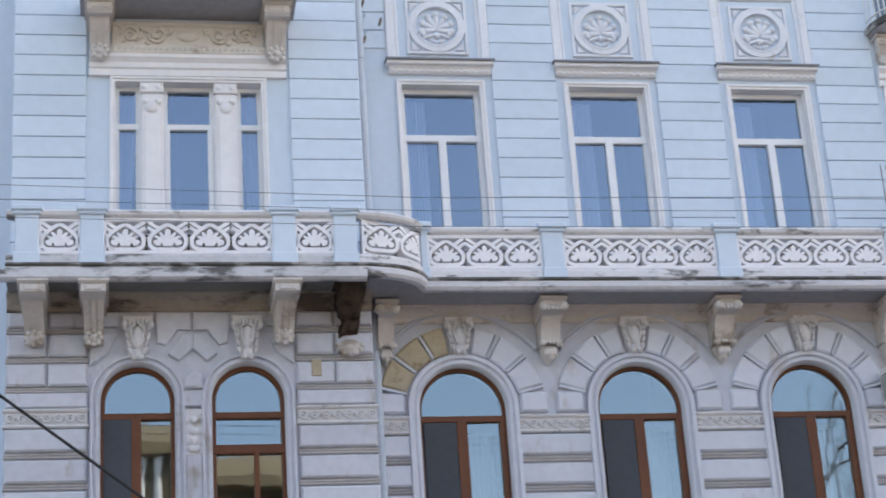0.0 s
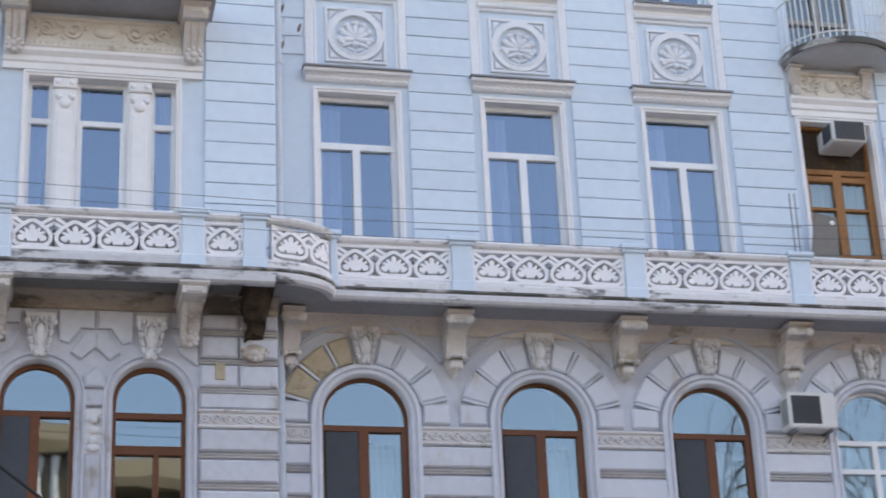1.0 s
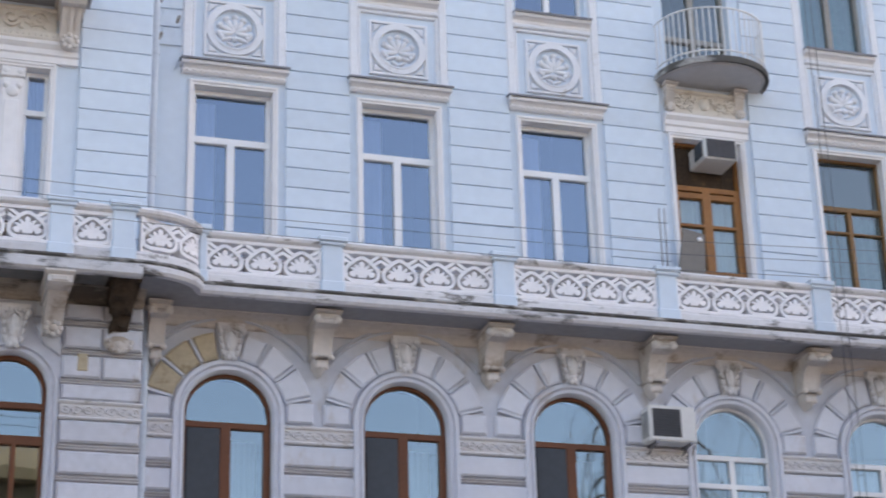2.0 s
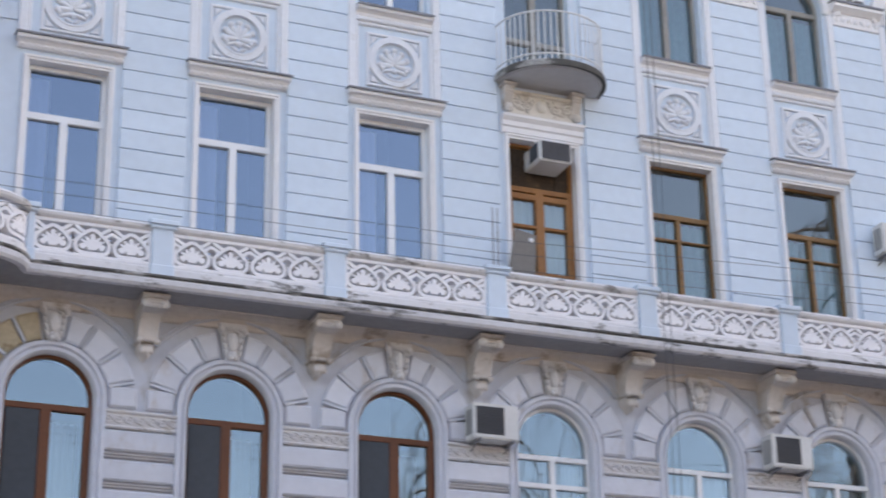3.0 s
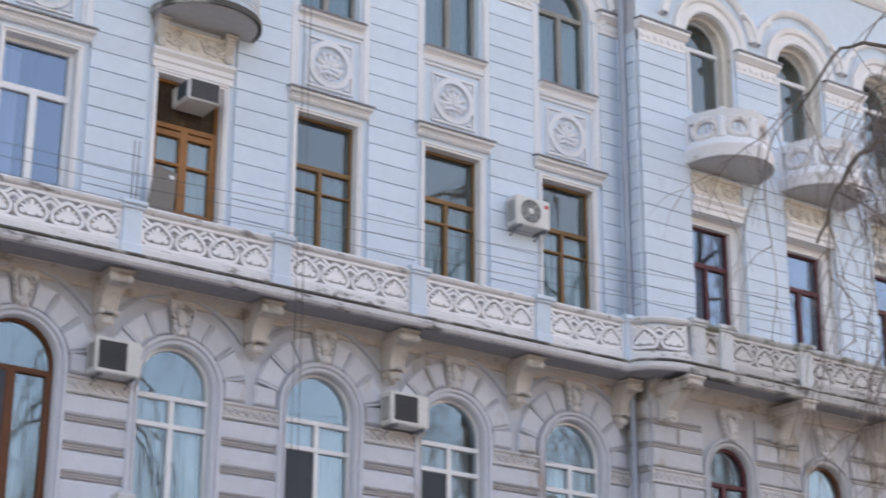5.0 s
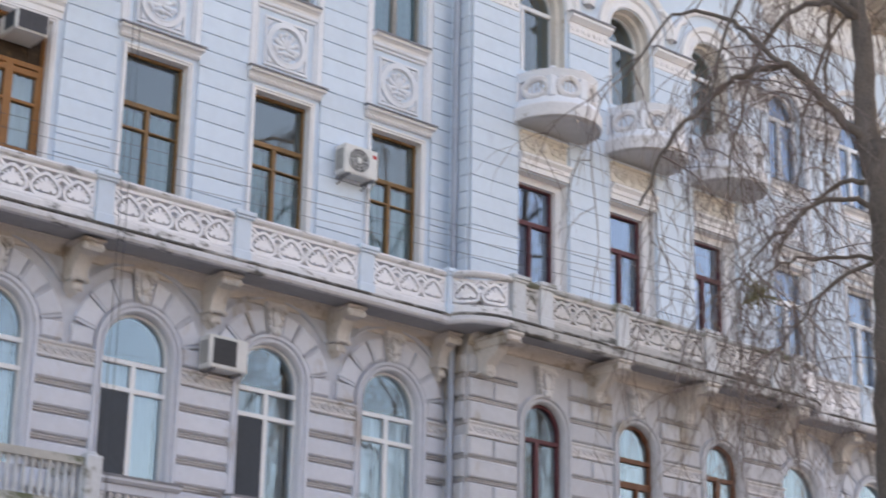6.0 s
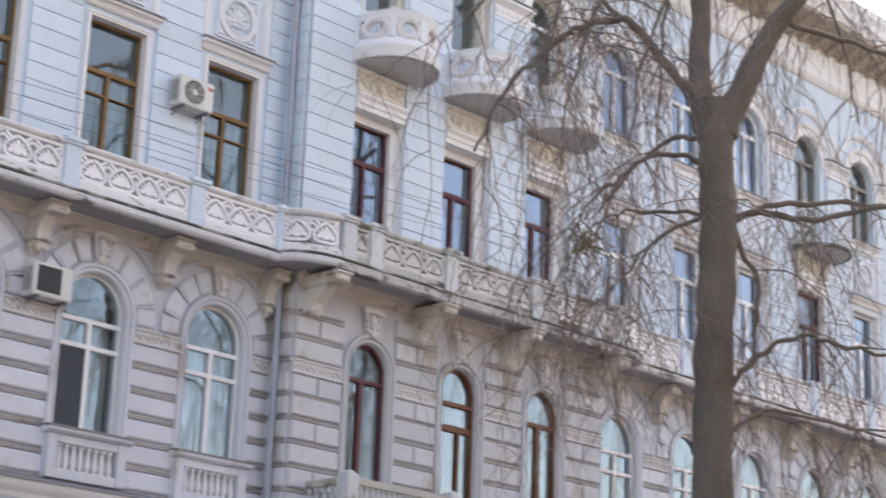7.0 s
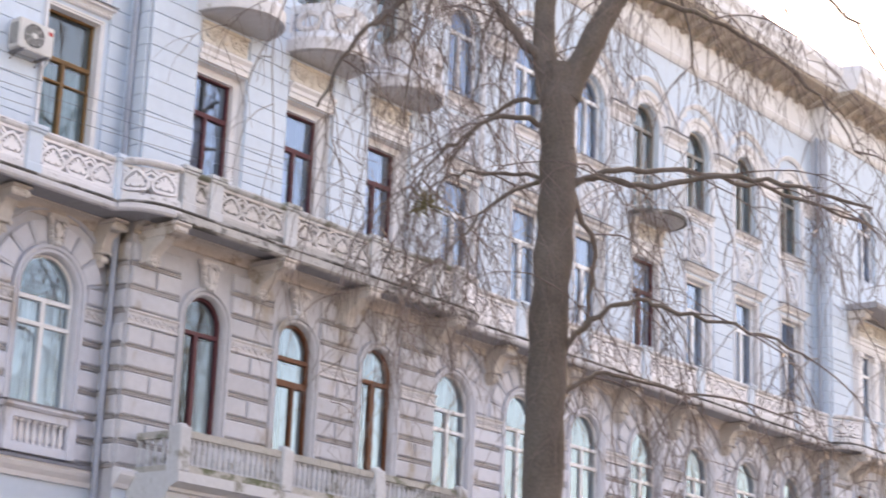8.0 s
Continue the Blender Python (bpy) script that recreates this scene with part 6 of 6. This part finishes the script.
def P3(u, z, w=0.0):
    return R_ * u + D_ * w + Vector((0, 0, z + 0.1))


def spline(pts, per=5):
    out = []
    for i in range(len(pts) - 1):
        p0, p1, p2, p3 = pts[max(i - 1, 0)], pts[i], pts[i + 1], pts[min(i + 2, len(pts) - 1)]
        for k in range(per):
            t = k / per
            out.append(0.5 * ((2 * p1) + (p2 - p0) * t + (2 * p0 - 5 * p1 + 4 * p2 - p3) * t * t + (3 * p1 - p0 - 3 * p2 + p3) * t ** 3))
    out.append(pts[-1])
    return out


def rough_tube(name, pts, r0, r1, sides, label=""):
    """A limb with an uneven, ridged skin."""
    bm = bmesh.new()
    n = len(pts)
    tube(bm, pts, [(r0 + (r1 - r0) * i / (n - 1)) * (1 + 0.05 * math.sin(i * 1.7)) for i in range(n)], sides)
    for v in bm.verts:
        k = noise.noise(v.co * 3.0) * 0.10 + noise.noise(v.co * Vector((14, 14, 3))) * 0.10
        c = min(pts, key=lambda p: (p - v.co).length)
        v.co += (v.co - c) * k
    return part(name, bm, BARK, tree, label, True)


trunk = spline([P3(0.04, 0), P3(0.05, 2.5), P3(0.07, 5.06), P3(0.11, 6.87), P3(0.15, 8.22), P3(0.14, 9.19), P3(0.13, 9.75)], 8)
rough_tube("trunk", trunk, 0.245, 0.20, 18, "rough grey-brown trunk, greenish below the fork")
BOUGHS = [  # radius at the base and the tip, then (across, height, depth)
    (0.155, 0.09, [(0.03, 9.4, 0.05), (-0.04, 9.9, 0.05), (-0.05, 10.41, 0.1), (-0.03, 11.07, 0.1), (-0.13, 12.19, 0.2), (-0.3, 13.6, 0.3), (-0.4, 15.2, 0.3)]),
    (0.175, 0.07, [(0.22, 9.35, 0), (0.38, 9.75, 0), (0.63, 10.25, -0.1), (0.85, 10.64, -0.2), (1.17, 11.03, -0.3), (1.86, 12.13, -0.4), (2.3, 13.6, -0.5), (2.6, 15.0, -0.6)]),
    (0.085, 0.02, [(0.0, 9.75, 0), (-0.5, 10.27, -0.1), (-0.91, 10.73, -0.2), (-1.32, 10.67, -0.3), (-1.79, 10.3, -0.4), (-2.32, 9.73, -0.5), (-2.65, 9.0, -0.5)]),
    (0.045, 0.02, [(-0.91, 10.73, -0.2), (-1.25, 11.1, -0.1), (-1.67, 11.56, 0.1), (-2.3, 11.7, 0.2), (-2.9, 11.0, 0.3)]),
    (0.045, 0.01, [(0.0, 9.3, 0), (-0.44, 9.34, 0.2), (-0.9, 8.99, 0.4), (-1.23, 8.44, 0.5), (-1.4, 7.8, 0.5)]),
    (0.045, 0.01, [(0.0, 9.0, 0), (-0.57, 9.02, -0.2), (-1.03, 8.64, -0.4), (-1.42, 8.16, -0.5), (-1.6, 7.5, -0.5)]),
    (0.035, 0.008, [(0.0, 8.35, 0), (-0.63, 8.44, 0.1), (-1.09, 8.42, 0.2), (-1.5, 8.1, 0.2)]),
    (0.04, 0.01, [(0.0, 8.36, 0), (-0.57, 8.02, -0.1), (-0.96, 7.54, -0.2), (-1.21, 7.0, -0.3)]),
    (0.062, 0.02, [(0.2, 8.25, 0), (0.67, 8.38, 0), (1.11, 8.26, -0.1), (2.06, 8.3, -0.3), (2.88, 8.19, -0.4), (3.7, 7.9, -0.5)]),
    (0.05, 0.02, [(0.5, 8.36, 0), (0.99, 8.55, 0.2), (2.07, 8.57, 0.5), (2.89, 8.46, 0.7), (3.9, 8.1, 0.8)]),
    (0.05, 0.015, [(0.2, 6.2, 0), (0.58, 6.66, -0.1), (1.08, 6.84, -0.2), (1.58, 6.7, -0.3), (2.32, 6.51, -0.4), (3.0, 6.2, -0.4)]),
    (0.05, 0.015, [(0.3, 8.25, 0.1), (0.6, 7.6, 0.2), (0.58, 7.1, 0.3), (0.5, 6.6, 0.3)]),
    (0.04, 0.01, [(0.15, 5.6, 0), (0.58, 6.05, 0.1), (1.1, 6.02, 0.2), (2.0, 5.88, 0.3), (3.1, 5.7, 0.4)]),
    (0.045, 0.01, [(1.17, 11.03, -0.3), (2.0, 11.3, -0.5), (2.8, 10.9, -0.6), (3.4, 10.2, -0.7), (3.9, 9.4, -0.8), (4.2, 8.8, -0.8)]),
    (0.06, 0.014, [(1.86, 12.13, -0.4), (2.7, 12.3, -0.2), (3.5, 11.7, 0.1), (4.2, 10.8, 0.3), (4.6, 9.9, 0.4)]),
    (0.05, 0.012, [(0.9, 10.7, -0.2), (1.6, 10.6, 0.2), (2.5, 10.3, 0.5), (3.3, 9.7, 0.7), (3.8, 9.0, 0.8)]),
]
for k in range(11):     # higher limbs that arch out and hang
    side = rng.uniform(0, 6.283)
    base = P3(-0.1, 11.2 + rng.random() * 3.6, 0.15) if k % 2 else P3(1.3 + rng.random(), 11.2 + rng.random() * 3.0, -0.35)
    u, z = base.dot(R_), base.z - 0.1
    reach, out = rng.uniform(1.6, 3.2), rng.uniform(-1, 1)
    du, dw = math.cos(side), math.sin(side)
    BOUGHS.append((0.06, 0.012, [(u, z, 0), (u + du * reach * 0.35, z + 0.5, dw * reach * 0.35), (u + du * reach * 0.75, z + 0.3, dw * reach * 0.75), (u + du * reach, z - 0.7, dw * reach), (u + du * reach * 1.1, z - 1.8, dw * reach * 1.1)]))

twigs = bmesh.new()


def twig(p, d, length, r, level, droop):
    """A thin shoot that bends down under its weight and bears finer ones."""
    n = 9 if level == 1 else 6
    step, pts = length / n, [p]
    for i in range(n):
        d = (d + Vector((rng.gauss(0, 0.16), rng.gauss(0, 0.16), rng.gauss(0, 0.13) - droop))).normalized()
        p = p + d * step
        pts.append(p)
    tube(twigs, pts, [r * (1 - 0.6 * i / n) for i in range(n + 1)], 4 if level == 1 else 3, False)
    if level < 3:
        for i in range(1, n + 1):
            for _ in range((1 if rng.random() < 0.80 else 0) if level == 1 else (1 if rng.random() < 0.4 else 0)):
                side = Vector((rng.gauss(0, 1), rng.gauss(0, 1), rng.gauss(-0.1, 0.5))).normalized()
                twig(pts[i], (d * 0.5 + side).normalized(), length * rng.uniform(0.35, 0.6), r * 0.6, level + 1, droop * 1.15)


for n, (r0, r1, pts) in enumerate(BOUGHS):
    line = spline([P3(u, z, w) for u, z, w in pts], 5)
    line = [p + (Vector((rng.gauss(0, 0.016), rng.gauss(0, 0.016), rng.gauss(0, 0.02))) if i and r0 < 0.1 else Vector()) for i, p in enumerate(line)]
    rough_tube("limb", line, r0 * (1.0 if r0 > 0.1 else 0.78), r1 * 0.8, 10)
    big = r0 > 0.1
    start = 8 if big else 4
    for i in range(start, len(line)):
        if rng.random() < (0.30 if big else 0.60 if n < 11 else 0.46 if n < 16 else 0.36):
            ahead = (line[i] - line[i - 1]).normalized()
            side = Vector((rng.gauss(0, 1), rng.gauss(0, 1), rng.gauss(0.1, 0.4))).normalized()
            twig(line[i], (ahead * 0.6 + side).normalized(), rng.uniform(1.0, 2.8), 0.0105, 1, rng.uniform(0.16, 0.38))
clump = bmesh.new()
for k in range(60):     # a small yellowish evergreen ball among the twigs
    out = Vector((rng.gauss(0, 1), rng.gauss(0, 1), rng.gauss(0, 1))).normalized()
    p = P3(-1.35, 7.95, -0.15)
    side = Vector((rng.gauss(0, 0.04), rng.gauss(0, 0.04), rng.gauss(0, 0.04)))
    tube(clump, [p + out * 0.03, p + out * 0.09 + side, p + out * rng.uniform(0.12, 0.20) + side * 1.6], [0.005, 0.006, 0.008], 4)
part("leaf_ball", clump, MISTLE, tree, "yellow-green evergreen ball among the twigs")
tw = part("crown", twigs, TWIG, tree, "thin drooping bare twigs")
tagged(tw, kind="stuff")

# taller ones farther along the street, that show in the panes
for x, y, turn in ((20.5, -20.5, 30), (30.0, -21.5, 190)):
    copy_thing(tree, pose(x, y, -0.1, 0, 0, turn) @ Matrix.Diagonal((1.5, 1.5, 1.7, 1)))
